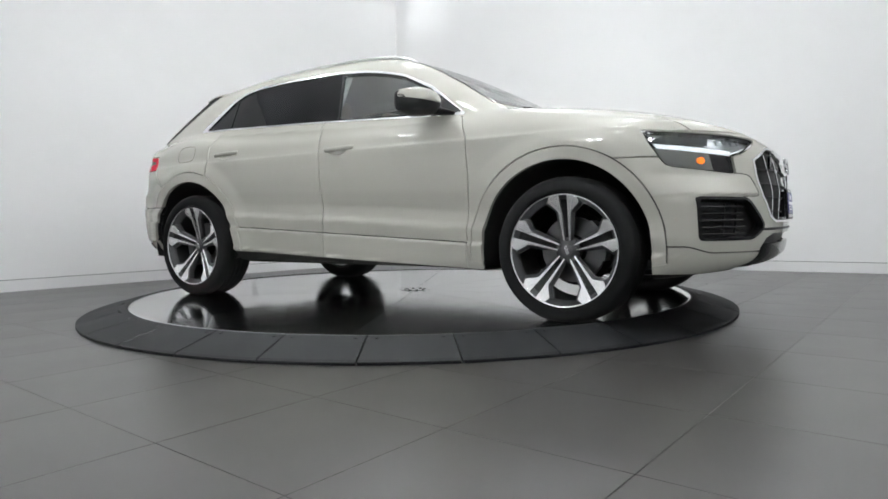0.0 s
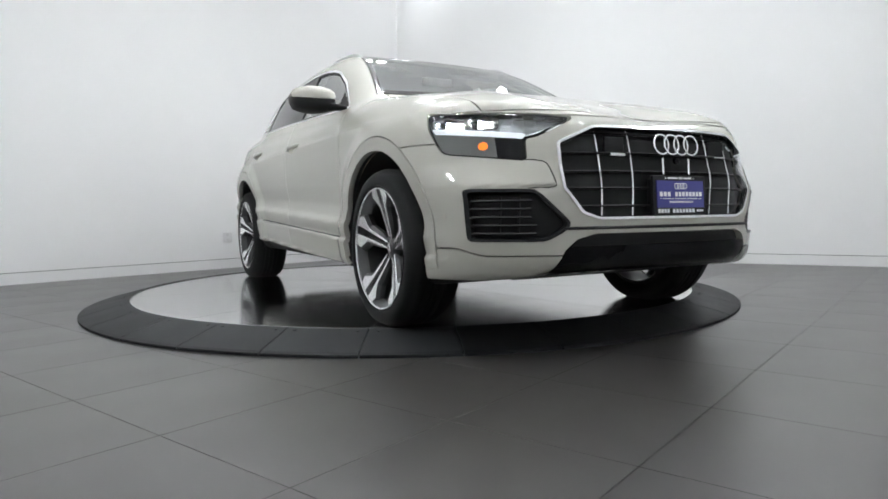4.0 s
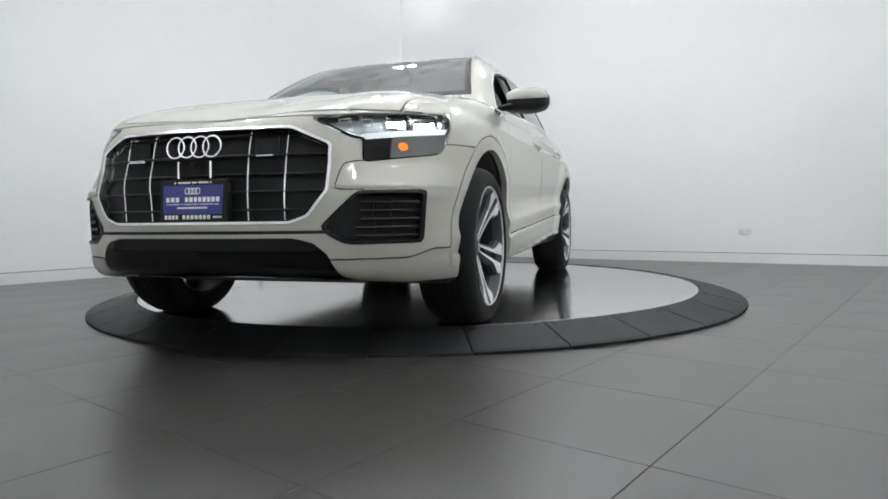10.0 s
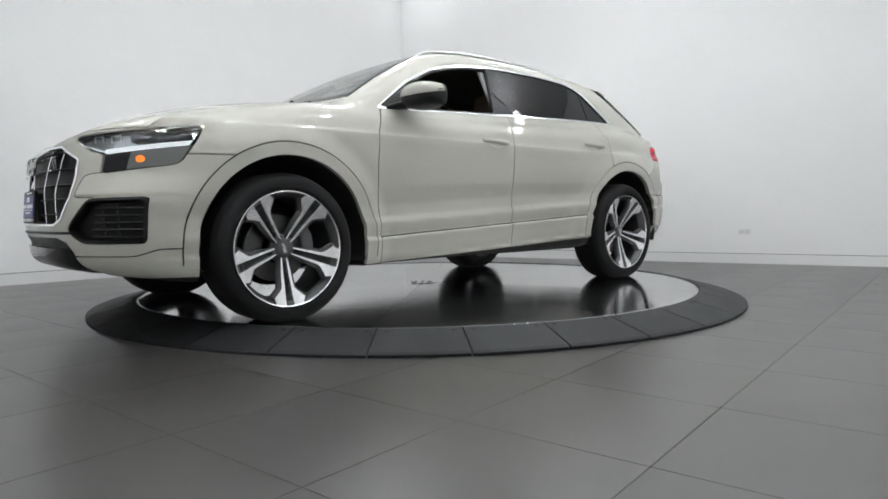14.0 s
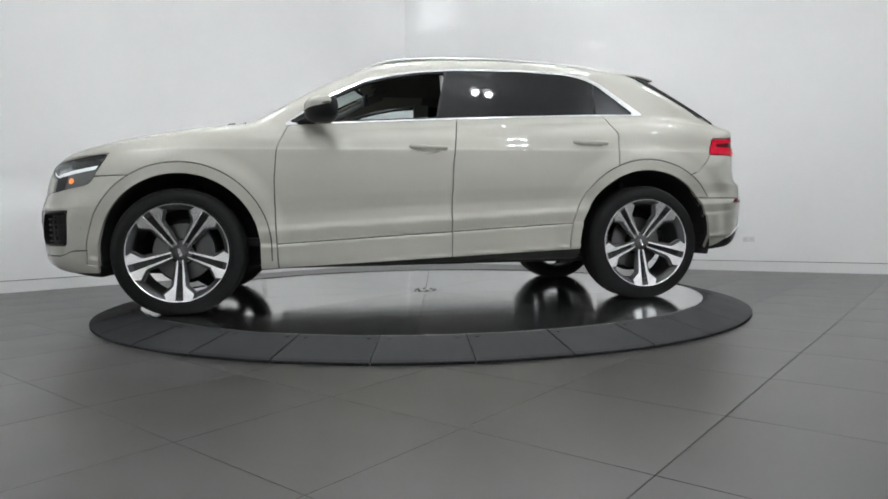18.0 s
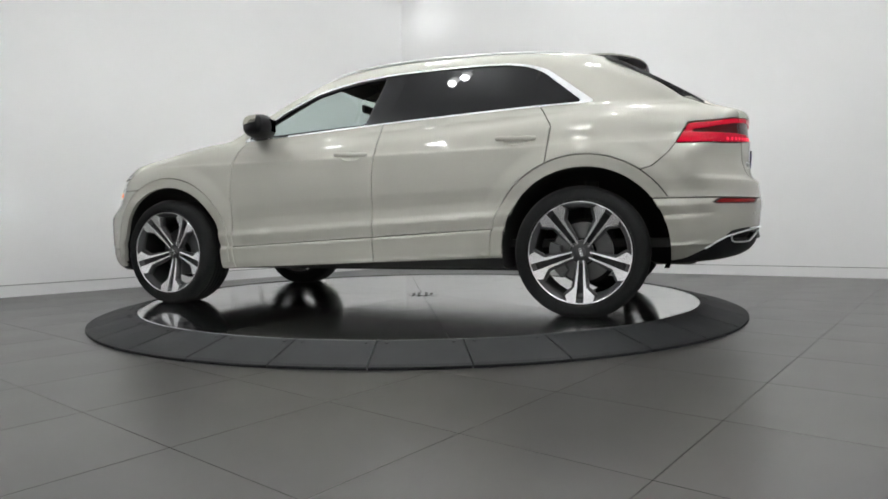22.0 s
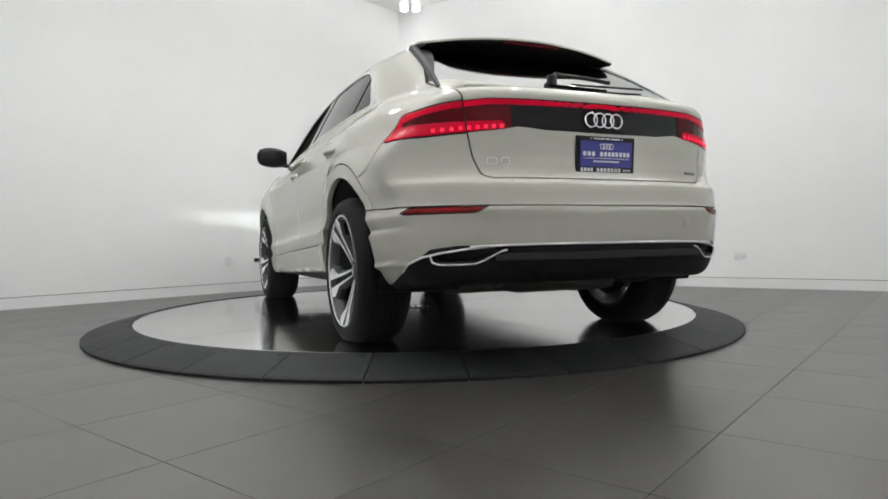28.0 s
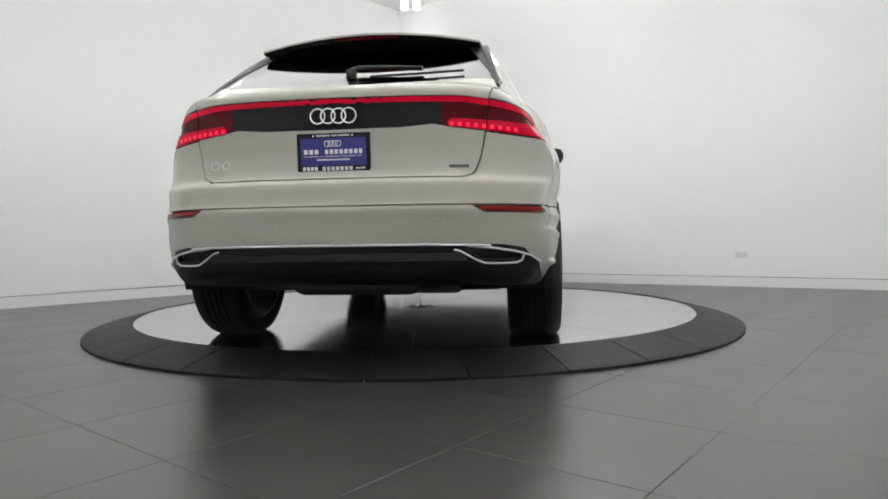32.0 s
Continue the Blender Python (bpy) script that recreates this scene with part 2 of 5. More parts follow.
def build_room():
    cl = Vector(CORNER)
    far_l = cl - Vector((math.cos(WALL_L), math.sin(WALL_L))) * 8.0
    far_r = cl + Vector((math.cos(WALL_R), math.sin(WALL_R))) * 9.0
    back_l = far_l + Vector((math.sin(WALL_L), -math.cos(WALL_L))) * 7.5
    back_r = far_r + Vector((math.sin(WALL_R), math.cos(WALL_R) * -1)) * 7.5
    runs = [("wall_west", far_l, cl), ("wall_north", cl, far_r), ("wall_east", far_r, back_r), ("wall_south", back_r, back_l), ("wall_southwest", back_l, far_l)]
    for name, a, b in runs:
        w, ang, ln = wall(name, a, b, FLOOR_Z + 0.115, CEIL_Z, 0.15, "plain white painted showroom wall")
        base = part("baseboard", box_bm((ln, 0.15, 0.108), (ln / 2, 0.075, 0.054), 0.0), M_TRIM, m=pose(a.x, a.y, FLOOR_Z, 0, 0, ang))
        tagged(base, "low white flush baseboard under the wall", "baseboard", kind="structure")
        rev = part("trim", box_bm((ln, 0.13, 0.007), (ln / 2, 0.085, 0.1115)), M_SHADOWGAP, m=pose(a.x, a.y, FLOOR_Z, 0, 0, ang))
        tagged(rev, "thin dark reveal line above the baseboard", "trim", kind="structure")
    ce = part("ceiling", box_bm((18, 20, 0.2), (0, 0, CEIL_Z + 0.1)), M_CEIL)
    tagged(ce, "white painted showroom ceiling", "ceiling", kind="structure")
    return far_l, far_r, back_l, back_r


build_room()


def build_floor():
    base = part("floor", box_bm((18, 20, 0.1), (0, 0, FLOOR_Z - 0.054)), M_GROUT)
    tagged(base, "dark grey large-format floor tiles with thin joints", "floor", kind="structure")
    a = 0.5806
    ang = math.radians(49.12)
    u = Vector((math.cos(ang), math.sin(ang)))
    v = Vector((math.sin(ang), -math.cos(ang)))
    n0 = Vector((-1.157, -2.842))
    bm = box_bm((a - 0.0024, a - 0.0024, 0.006), (0, 0, 0), 0.0005, 1)
    me = bpy.data.meshes.new("tile")
    bm.to_mesh(me)
    bm.free()
    me.materials.append(M_TILE)
    cells = []
    for i in range(-16, 17):
        for j in range(-16, 17):
            c = n0 + (i + 0.5) * a * u + (j + 0.5) * a * v
            if abs(c.x) < 8.5 and -8 < c.y < 9:
                cells.append((c.length if c.y < 3 else 99, c))
    cells.sort(key=lambda q: q[0])
    rest_v, rest_f = [], []
    made = 0
    for dist, c in cells:
        if dist < 1.7:
            continue
        m = Matrix.Translation((c.x, c.y, FLOOR_Z - 0.003)) @ Matrix.Rotation(ang, 4, "Z")
        if made < 300:
            ob = put("tile", me, base, m=m)
            made += 1
        else:
            k = len(rest_v)
            rest_v += [tuple(m @ q.co) for q in me.vertices]
            rest_f += [tuple(k + i for i in f.vertices) for f in me.polygons]
    ob = put("tile_field", mesh_of("tile_field", rest_v, rest_f, M_TILE, False), base)
    tagged(ob, kind="stuff")


# ------------------------------------------------------------------ turntable
DISC_R, RING_R = 2.027, 2.32
N_SEG = 32
DECK_TURN = 8.2


def build_turntable():
    # steel deck that turns, in wedge plates
    disc = new("turntable_disc")
    tagged(disc, "polished steel turntable deck in wedge plates, turning", "turntable")
    lathe([(0.001, -0.07), (DISC_R - 0.012, -0.07), (DISC_R - 0.012, -0.012), (0.001, -0.012)], 96, M_DARK, "deck_core", disc, closed=False)
    lathe([(DISC_R - 0.010, -0.012), (DISC_R - 0.002, -0.010), (DISC_R - 0.002, 0.0), (DISC_R - 0.006, 0.003), (DISC_R - 0.010, 0.003)], 160, M_CHROME, "edge_band", disc, "thin bright steel edge band")
    wedge_v, wedge_f = [], []
    n, k = 10, 20
    span = 2 * math.pi / n
    r0, r1 = 0.12, DISC_R - 0.011
    for z in (-0.011, 0.0):
        for r in (r0, r1):
            gap = 0.0018 / r
            for q in range(k + 1):
                a = gap + (span - 2 * gap) * q / k
                wedge_v.append((r * math.cos(a), r * math.sin(a), z))
    w = k + 1
    for q in range(k):
        wedge_f.append((2 * w + q, 3 * w + q, 3 * w + q + 1, 2 * w + q + 1))
        wedge_f.append((q, 2 * w + q, 2 * w + q + 1, q + 1))
        wedge_f.append((w + q, w + q + 1, 3 * w + q + 1, 3 * w + q))
    wedge_f += [(0, w, 3 * w, 2 * w), (k, 2 * w + k, 3 * w + k, w + k)]
    me = mesh_of("deck_plate", wedge_v, wedge_f, M_PLATESTEEL, False)
    for i in range(n):
        put("deck_plate", me, disc, m=pose(0, 0, 0, 0, 0, i * 360 / n + DECK_TURN))
    lathe([(0.001, -0.02), (0.117, -0.02), (0.117, 0.001), (0.10, 0.003), (0.001, 0.003)], 48, M_STEEL, "hub_plate", disc, "round steel hub plate", closed=False)
    for i in range(8):
        a = i * math.pi / 4
        part("hub_bolt", cyl_bm(0.012, 0.006, (0.075 * math.cos(a), 0.075 * math.sin(a), 0.005), 6), M_DISCBRAKE, disc)
    # fixed rubber ring round it, in ramped segments
    ring = new("turntable_ring")
    tagged(ring, "black rubber ramp ring of bolted segments around the deck", "turntable ring")
    ring.location = (0, 0, FLOOR_Z)
    prof = [(DISC_R + 0.004, 0.0), (DISC_R + 0.004, 0.079), (DISC_R + 0.012, 0.082), (DISC_R + 0.03, 0.081), (RING_R - 0.02, 0.022), (RING_R, 0.014), (RING_R, 0.0)]
    kk = 5
    sv, sf = [], []
    sp = 2 * math.pi / N_SEG
    for q in range(kk + 1):
        for r, h in prof:
            a = 0.0035 / r + (sp - 0.007 / r) * q / kk
            sv.append((r * math.cos(a), r * math.sin(a), h))
    p = len(prof)
    for q in range(kk):
        for i in range(p - 1):
            sf.append((q * p + i, q * p + i + 1, (q + 1) * p + i + 1, (q + 1) * p + i))
    sf += [tuple(range(p))[::-1], tuple(kk * p + i for i in range(p))]
    me = mesh_of("ring_segment", sv, sf, M_RUBBER, False)
    bolt_bm = cyl_bm(0.011, 0.006, (0, 0, 0), 12, bevel=0.001)
    bm_me = bpy.data.meshes.new("bolt")
    bolt_bm.to_mesh(bm_me)
    bolt_bm.free()
    bm_me.materials.append(M_BLACK)
    for i in range(N_SEG):
        seg = put("ring_segment", me, ring, m=pose(0, 0, 0, 0, 0, -96.0 + i * 360 / N_SEG))
        for da in (0.12, 0.88):
            a = sp * da
            put("bolt", bm_me, seg, m=pose((DISC_R + 0.05) * math.cos(a), (DISC_R + 0.05) * math.sin(a), 0.076, 0, 11.5, 0))
    # dark gap between deck and ring
    return disc, ring


DISC, RING = build_turntable()


# ------------------------------------------------------------------ ceiling lamps
LAMPS = [(-.3, 1.9), (1.5, 1.7), (3.3, .2), (-2.0, .3), (-.2, .3), (1.9, -.1), (-2.6, -1.5), (-.6, -1.3), (1.0, -1.5), (3.3, -1.6),
         (-2.2, -3.0), (-.2, -3.0), (2.0, -3.2), (3.8, -3.2), (1.0, -4.7)]


def build_lamp(drop):
    lamp = new("ceiling_lamp")
    tagged(lamp, "small white twin-head ceiling spotlight, switched on", "ceiling lamp", "ceiling spotlights")
    lathe([(0.001, 0.0), (0.05, 0.0), (0.05, -0.03), (0.001, -0.03)], 24, M_PLASTICWHITE, "mount", lamp, closed=False)
    lathe([(0.012, -0.03), (0.012, -0.066 - drop)], 12, M_PLASTICWHITE, "stem", lamp, closed=False)
    part("crossbar", box_bm((0.19, 0.02, 0.012), (0, 0, -0.066 - drop), 0.003), M_PLASTICWHITE, lamp)
    for x in (-0.085, 0.085):
        m = Matrix.Translation((x, 0, 0))
        lathe([(0.048, -0.075 - drop), (0.052, -0.075 - drop), (0.055, -0.185 - drop), (0.050, -0.185 - drop), (0.046, -0.085 - drop)], 24, M_SIDEFILL, "housing", lamp, "softly glowing white drum housing, glow added for fill", m)
        lathe([(0.010, -0.065 - drop), (0.050, -0.071 - drop), (0.050, -0.075 - drop), (0.010, -0.075 - drop)], 24, M_UPFILL, "upper_lens", lamp, "added upward glow that brightens the ceiling", m)
        lathe([(0.001, -0.170 - drop), (0.048, -0.170 - drop), (0.048, -0.165 - drop), (0.001, -0.165 - drop)], 24, M_LAMPGLOW, "bulb", lamp, "glowing lamp face", m, closed=False)
    return lamp


def build_lamps():
    # long drop so that the added upward fill spreads over the ceiling
    one = build_lamp(0.5)
    one.matrix_basis = pose(LAMPS[0][0], LAMPS[0][1], CEIL_Z)
    for x, y in LAMPS[1:]:
        copy_thing(one, pose(x, y, CEIL_Z))
    corner = build_lamp(0.0)
    corner.matrix_basis = pose(-.06, 4.15, CEIL_Z)
    for ob in corner.children:
        if ob.name.startswith("bulb"):
            ob.data = ob.data.copy()
            ob.data.materials[0] = M_DIMGLOW
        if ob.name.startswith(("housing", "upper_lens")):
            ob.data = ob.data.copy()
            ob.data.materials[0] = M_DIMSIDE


build_lamps()


# ------------------------------------------------------------------ car: body surface
def curve(points):
    """A smooth monotone curve through (u, v) points, for arrays."""
    p = sorted(points)
    xs, ys = np.array([q[0] for q in p], float), np.array([q[1] for q in p], float)
    h, dl = np.diff(xs), np.diff(ys) / np.diff(xs)
    d = np.zeros(len(xs))
    for i in range(1, len(xs) - 1):
        if dl[i - 1] * dl[i] > 0:
            w1, w2 = 2 * h[i] + h[i - 1], h[i] + 2 * h[i - 1]
            d[i] = (w1 + w2) / (w1 / dl[i - 1] + w2 / dl[i])
    d[0], d[-1] = dl[0], dl[-1]

    def go(u):
        u = np.clip(u, xs[0], xs[-1])
        i = np.clip(np.searchsorted(xs, u) - 1, 0, len(h) - 1)
        t = (u - xs[i]) / h[i]
        return (ys[i] * (1 + 2 * t) * (1 - t) ** 2 + h[i] * d[i] * t * (1 - t) ** 2 + ys[i + 1] * t * t * (3 - 2 * t) + h[i] * d[i + 1] * t * t * (t - 1))
    return go


def smax(a, b, k):
    h = np.maximum(k - np.abs(a - b), 0) / k
    return np.maximum(a, b) + h * h * k * 0.25


def smin(a, b, k):
    return -smax(-a, -b, k)


def step(u):
    u = np.clip(u, 0, 1)
    return u * u * (3 - 2 * u)


WHEEL_X, HUB_Z, ARCH_Z = 1.4975, 0.372, 0.383
SIDE = curve([(.15, .84), (.25, .905), (.292, .934), (.300, .950), (.308, .953), (.318, .946), (.36, .953), (.41, .960), (.452, .966), (.464, .950), (.50, .958), (.530, .9645), (.538, .9655), (.548, .9630), (.58, .952), (.63, .949), (.68, .956), (.74, .966), (.84, .971),
              (.93, .969), (.985, .9655), (1.005, .957), (1.09, .930), (1.15, .903), (1.22, .86), (1.4, .70)])
PLAN = curve([(2.6, -.10), (2.3, -.055), (2.05, -.040), (1.8, -.012), (1.4, .0), (.9, -.004), (0, .0), (-1.0, .0), (-1.5, .0), (-1.85, -.013), (-2.15, -.050), (-2.6, -.13)])
DECK = curve([(2.6, .80), (2.46, .895), (2.40, .928), (2.3, .967), (2.1, 1.042), (1.84, 1.112), (1.62, 1.152), (1.4, 1.180), (1.1, 1.196), (.8, 1.188), (.3, 1.20), (0, 1.207), (-1.0, 1.247), (-1.5, 1.266), (-2.0, 1.258),
              (-2.2, 1.234), (-2.34, 1.205), (-2.42, 1.184), (-2.6, 1.08)])
NOSE = curve([(.10, 2.27), (.2, 2.36), (.27, 2.42), (.35, 2.455), (.45, 2.467), (.6, 2.474), (.75, 2.466), (.85, 2.442), (.95, 2.395), (1.1, 2.29), (1.4, 2.07)])
# how far the nose falls back towards its corners, at the lamps and at the bumper
SWEEP_HIGH = curve([(0, 0), (.2, .008), (.42, .045), (.533, .090), (.64, .160), (.73, .248), (.8, .328), (.895, .452), (1.0, .60), (1.2, .95)])
SWEEP_LOW = curve([(0, 0), (.2, .003), (.42, .028), (.55, .068), (.64, .115), (.73, .168), (.8, .235), (.9, .365), (1.0, .56), (1.2, .95)])


def sweep(y, z):
    w = step((z - .60) / .16)
    return SWEEP_LOW(y) * (1 - w) + SWEEP_HIGH(y) * w * (1 + .10 * step((z - .88) / .15))


TAIL = curve([(.1, 2.18), (.3, 2.38), (.386, 2.44), (.45, 2.465), (.52, 2.478), (.60, 2.486), (.655, 2.492), (.685, 2.482), (.765, 2.472), (.80, 2.440), (.84, 2.428), (.9, 2.421), (1.0, 2.424), (1.1, 2.415), (1.16, 2.420), (1.19, 2.412), (1.24, 2.37), (1.4, 2.2)])
BOTTOM = curve([(2.6, .36), (2.4, .29), (2.2, .265), (1.95, .232), (1.5, .22), (.9, .258), (-1.0, .27), (-1.5, .26), (-1.95, .30), (-2.3, .335), (-2.6, .42)])
GREEN = curve([(1.4, .86), (.8, .872), (.3, .878), (-.3, .878), (-1.0, .857), (-1.5, .808), (-1.9, .735), (-2.3, .655)])
ROOF = curve([(.75, 1.510), (.45, 1.613), (.30, 1.652), (.06, 1.688), (-.175, 1.703), (-.5, 1.706), (-.74, 1.701), (-1.14, 1.679), (-1.385, 1.655), (-1.63, 1.622), (-1.9, 1.56), (-2.3, 1.44)])
BELT = lambda x: 1.183 - .0425 * x


def body_field(P):
    x, y, z = P[:, 0], np.abs(P[:, 1]), P[:, 2]
    w = 1 - step((z - .55) / .4)
    ze = z + .053 * x * w
    side = SIDE(ze) + PLAN(x) - .070 * step((-x - 1.55) / .75) * step((z - .88) / .17)
    flare = 0
    for wx, r1 in ((WHEEL_X, .545), (-WHEEL_X, .565)):
        r = np.hypot(x - wx, np.maximum(z - ARCH_Z, (z - ARCH_Z) * .6))
        flare = flare + .024 * step((r1 + .10 - r) / .13)
    side = side + flare * (1 - step((z - .95) / .15))
    lower = y - side
    fall = .052 + .060 * step((-x - 1.7) / .5)
    deck = z - (DECK(x) - fall * np.clip(y / .9, 0, 1.2) ** 4.0 - .055 * step((x - 1.1) / .6) * np.clip(y / .9, 0, 1.2) ** 5
                - .024 * np.exp(-(y / .30) ** 2) * step((x - 1.75) / .4))
    # two soft bonnet ridges
    deck = deck - .006 * np.exp(-((y - .52) / .10) ** 2) * step((x - 1.0) / .3)
    lower = smax(lower, deck, .10)
    shelf = .011 * step((y - .560) / .04) * step((.80 - z) / .10) * step((z - .634) / .016)
    front = x - (NOSE(z) - sweep(y, z) + shelf)
    rear = -x - (TAIL(z) - .45 * y ** 4)
    lower = smax(lower, front, .05)
    lower = smax(lower, rear, .045)
    lower = smax(lower, BOTTOM(x) - z, .05)
    # greenhouse
    green = y - (GREEN(x) - .50 * np.maximum(z - BELT(x), -.04) - .10 * np.maximum(z - 1.35, 0) ** 2)
    roof = z - (ROOF(x) - .028 - .024 * (y / .7) ** 2)
    screen = (z - (1.207 + (1.035 + .085 * (1 - (y / .75) ** 2) - x) * .585)) * .86
    u = x + 2.15 + .05 * (y / .7) ** 2
    back = (z - (1.226 + u * .585 + (.13 + .34 * np.maximum(0, 1 - (y / .62) ** 2)) * np.clip(u, 0, .55) * (.55 - np.clip(u, 0, .55)))) * .87
    top = smax(roof, screen, .10)
    top = smax(top, back, .03)
    green = smax(green, top, .11)
    green = smax(green, np.maximum(x - 2.0, -x - 2.25), .01)
    green = smax(green, .6 - z, .01)
    return smin(lower, green, .03)


def nose_x(y, z):
    y, z = np.array([abs(y)], float), np.array([z], float)
    return float((NOSE(z) - sweep(y, z))[0])


def body_normals(V):
    e = 0.004
    g = np.stack([body_field(V + d) - body_field(V - d) for d in np.eye(3) * e], 1)
    return g / np.maximum(np.linalg.norm(g, axis=1), 1e-9)[:, None]


def body_grid():
    """Points of the left half of the body, found along rays from a line through its middle."""
    xa, xb, zc = 1.60, -1.55, .76
    phi = np.radians(np.concatenate([np.linspace(-90, -36, 9)[:-1], np.linspace(-36, 90, 150)]))
    al = np.linspace(0, np.pi / 2, 80)
    rows = [(xa, a) for a in al[::-1]] + [(q, 0) for q in np.linspace(xa, xb, 170)[1:-1]] + [(xb, -a) for a in al]
    O, D = [], []
    for x0, a in rows:
        O.append(np.stack([np.full_like(phi, x0), 0 * phi, np.full_like(phi, zc)], 1))
        D.append(np.stack([np.full_like(phi, np.sin(a)), np.cos(a) * np.cos(phi), np.cos(a) * np.sin(phi)], 1))
    O, D = np.concatenate(O), np.concatenate(D)
    lo, hi = np.full(len(O), .05), np.full(len(O), 2.4)
    for _ in range(34):
        mid = (lo + hi) / 2
        out = body_field(O + D * mid[:, None]) > 0
        hi, lo = np.where(out, mid, hi), np.where(out, lo, mid)
    V = O + D * ((lo + hi) / 2)[:, None]
    n, m = len(rows), len(phi)
    V = V.reshape(n, m, 3)
    V[:, 0, 1] = 0
    V[:, -1, 1] = 0
    V[0, :] = V[0, 0]
    V[-1, :] = V[-1, 0]
    V[0, :, 1] = V[-1, :, 1] = 0
    F = []
    for i in range(n - 1):
        for j in range(m - 1):
            a, b, c, d = i * m + j, i * m + j + 1, (i + 1) * m + j + 1, (i + 1) * m + j
            if i == 0:
                F.append((a, d, c))
            elif i == n - 2:
                F.append((a, d, b))
            else:
                F.append((a, d, c, b))
    return V.reshape(-1, 3), F


def cut(mesh, vals):
    """Parts a mesh along the zero line of vals: (where positive, where negative)."""
    V, F = mesh
    vals = np.where(np.abs(vals) < 1e-7, 1e-7, vals)
    pos = vals > 0
    extra, made, P, N = [], {}, [], []
    nv = len(V)
    for f in F:
        s = [pos[i] for i in f]
        if all(s):
            P.append(f)
        elif not any(s):
            N.append(f)
        else:
            fp, fn = [], []
            for k, i in enumerate(f):
                j = f[(k + 1) % len(f)]
                (fp if pos[i] else fn).append(i)
                if pos[i] != pos[j]:
                    key = (i, j) if i < j else (j, i)
                    if key not in made:
                        t = vals[i] / (vals[i] - vals[j])
                        made[key] = nv + len(extra)
                        extra.append(V[i] + (V[j] - V[i]) * t)
                    fp.append(made[key])
                    fn.append(made[key])
            if len(fp) > 2:
                P.append(tuple(fp))
            if len(fn) > 2:
                N.append(tuple(fn))
    W = np.concatenate([V, np.array(extra)]) if extra else V
    return tidy(W, P), tidy(W, N)


def tidy(V, F):
    used = sorted({i for f in F for i in f})
    at = {o: k for k, o in enumerate(used)}
    return V[used] if used else np.zeros((0, 3)), [tuple(at[i] for i in f) for f in F]


def both(mesh):
    """The half mesh and its mirror image, joined along the middle."""
    V, F = mesh
    n = len(V)
    mid = np.abs(V[:, 1]) < 1e-5
    at, extra = {}, []
    for i in range(n):
        if mid[i]:
            at[i] = i
        else:
            at[i] = n + len(extra)
            extra.append(V[i] * (1, -1, 1))
    return np.concatenate([V, np.array(extra)]) if extra else V, list(F) + [tuple(at[i] for i in f[::-1]) for f in F]


def poly_sd(u, v, pts, close=True):
    """Signed distance to a polygon (positive inside)."""
    p = np.array(pts, float)
    best = np.full(len(u), 1e9)
    inside = np.zeros(len(u), bool)
    for i in range(len(p)):
        a, b = p[i], p[(i + 1) % len(p)]
        e = b - a
        w = np.stack([u - a[0], v - a[1]], 1)
        t = np.clip((w @ e) / (e @ e), 0, 1)
        best = np.minimum(best, ((w - t[:, None] * e) ** 2).sum(1))
        c1, c2 = v >= a[1], v < b[1]
        cr = e[0] * w[:, 1] > e[1] * w[:, 0]
        inside ^= (c1 & c2 & cr) | (~c1 & ~c2 & ~cr)
    return np.where(inside, 1, -1) * np.sqrt(best)


def shell(name, mesh, material, parent, label="", thick=0.012, sink=0.0, mirrored=False, own=False):
    """A panel of the body surface with a turned-in edge."""
    V, F = mesh
    if not len(F):
        return None
    N = body_normals(V)
    V = V - N * (sink[:, None] if isinstance(sink, np.ndarray) else sink)
    edges = {}
    for f in F:
        for k, i in enumerate(f):
            j = f[(k + 1) % len(f)]
            edges[(i, j)] = 1
    rim = [(i, j) for (i, j) in edges if (j, i) not in edges]
    verts, faces, norms = list(V), list(F), list(N)
    at = {}

    def low(i, deep):
        key = (i, deep)
        if key not in at:
            at[key] = len(verts)
            verts.append(V[i] - N[i] * thick * deep)
            norms.append(N[i])
        return at[key]
    flange = []
    for i, j in rim:
        flange.append((low(i, 0), low(i, 1), low(j, 1), low(j, 0)))
    me = bpy.data.meshes.new(name)
    if mirrored:
        verts = [(v[0], -v[1], v[2]) for v in verts]
        norms = [(v[0], -v[1], v[2]) for v in norms]
        faces = [f[::-1] for f in faces]
        flange = [f[::-1] for f in flange]
    me.from_pydata([tuple(v) for v in verts], [], faces + flange)
    me.polygons.foreach_set("use_smooth", [True] * len(faces) + [False] * len(flange))
    me.materials.append(material)
    me.update()
    ln = []
    if own:
        return put(name, me, parent, label)
    for p in me.polygons:
        if p.use_smooth:
            ln += [tuple(norms[i]) for i in p.vertices]
        else:
            ln += [tuple(p.normal)] * p.loop_total
    me.normals_split_custom_set(ln)
    return put(name, me, parent, label)


# ------------------------------------------------------------------ car: outlines of panels
DLO = [(.90, 1.146), (.60, 1.362), (.36, 1.474), (.20, 1.515), (.03, 1.546), (-.24, 1.567), (-.70, 1.569), (-1.0, 1.557), (-1.15, 1.53), (-1.26, 1.487), (-1.56, 1.250), (-1.27, 1.240), (-.2, 1.196), (.57, 1.160)]
GLASS_IN = [(.865, 1.164), (.595, 1.347), (.36, 1.459), (.2, 1.500), (.03, 1.531), (-.24, 1.553), (-.70, 1.555), (-1.0, 1.543), (-1.14, 1.515), (-1.235, 1.470), (-1.485, 1.256), (-1.27, 1.251), (-.2, 1.207), (.57, 1.171)]
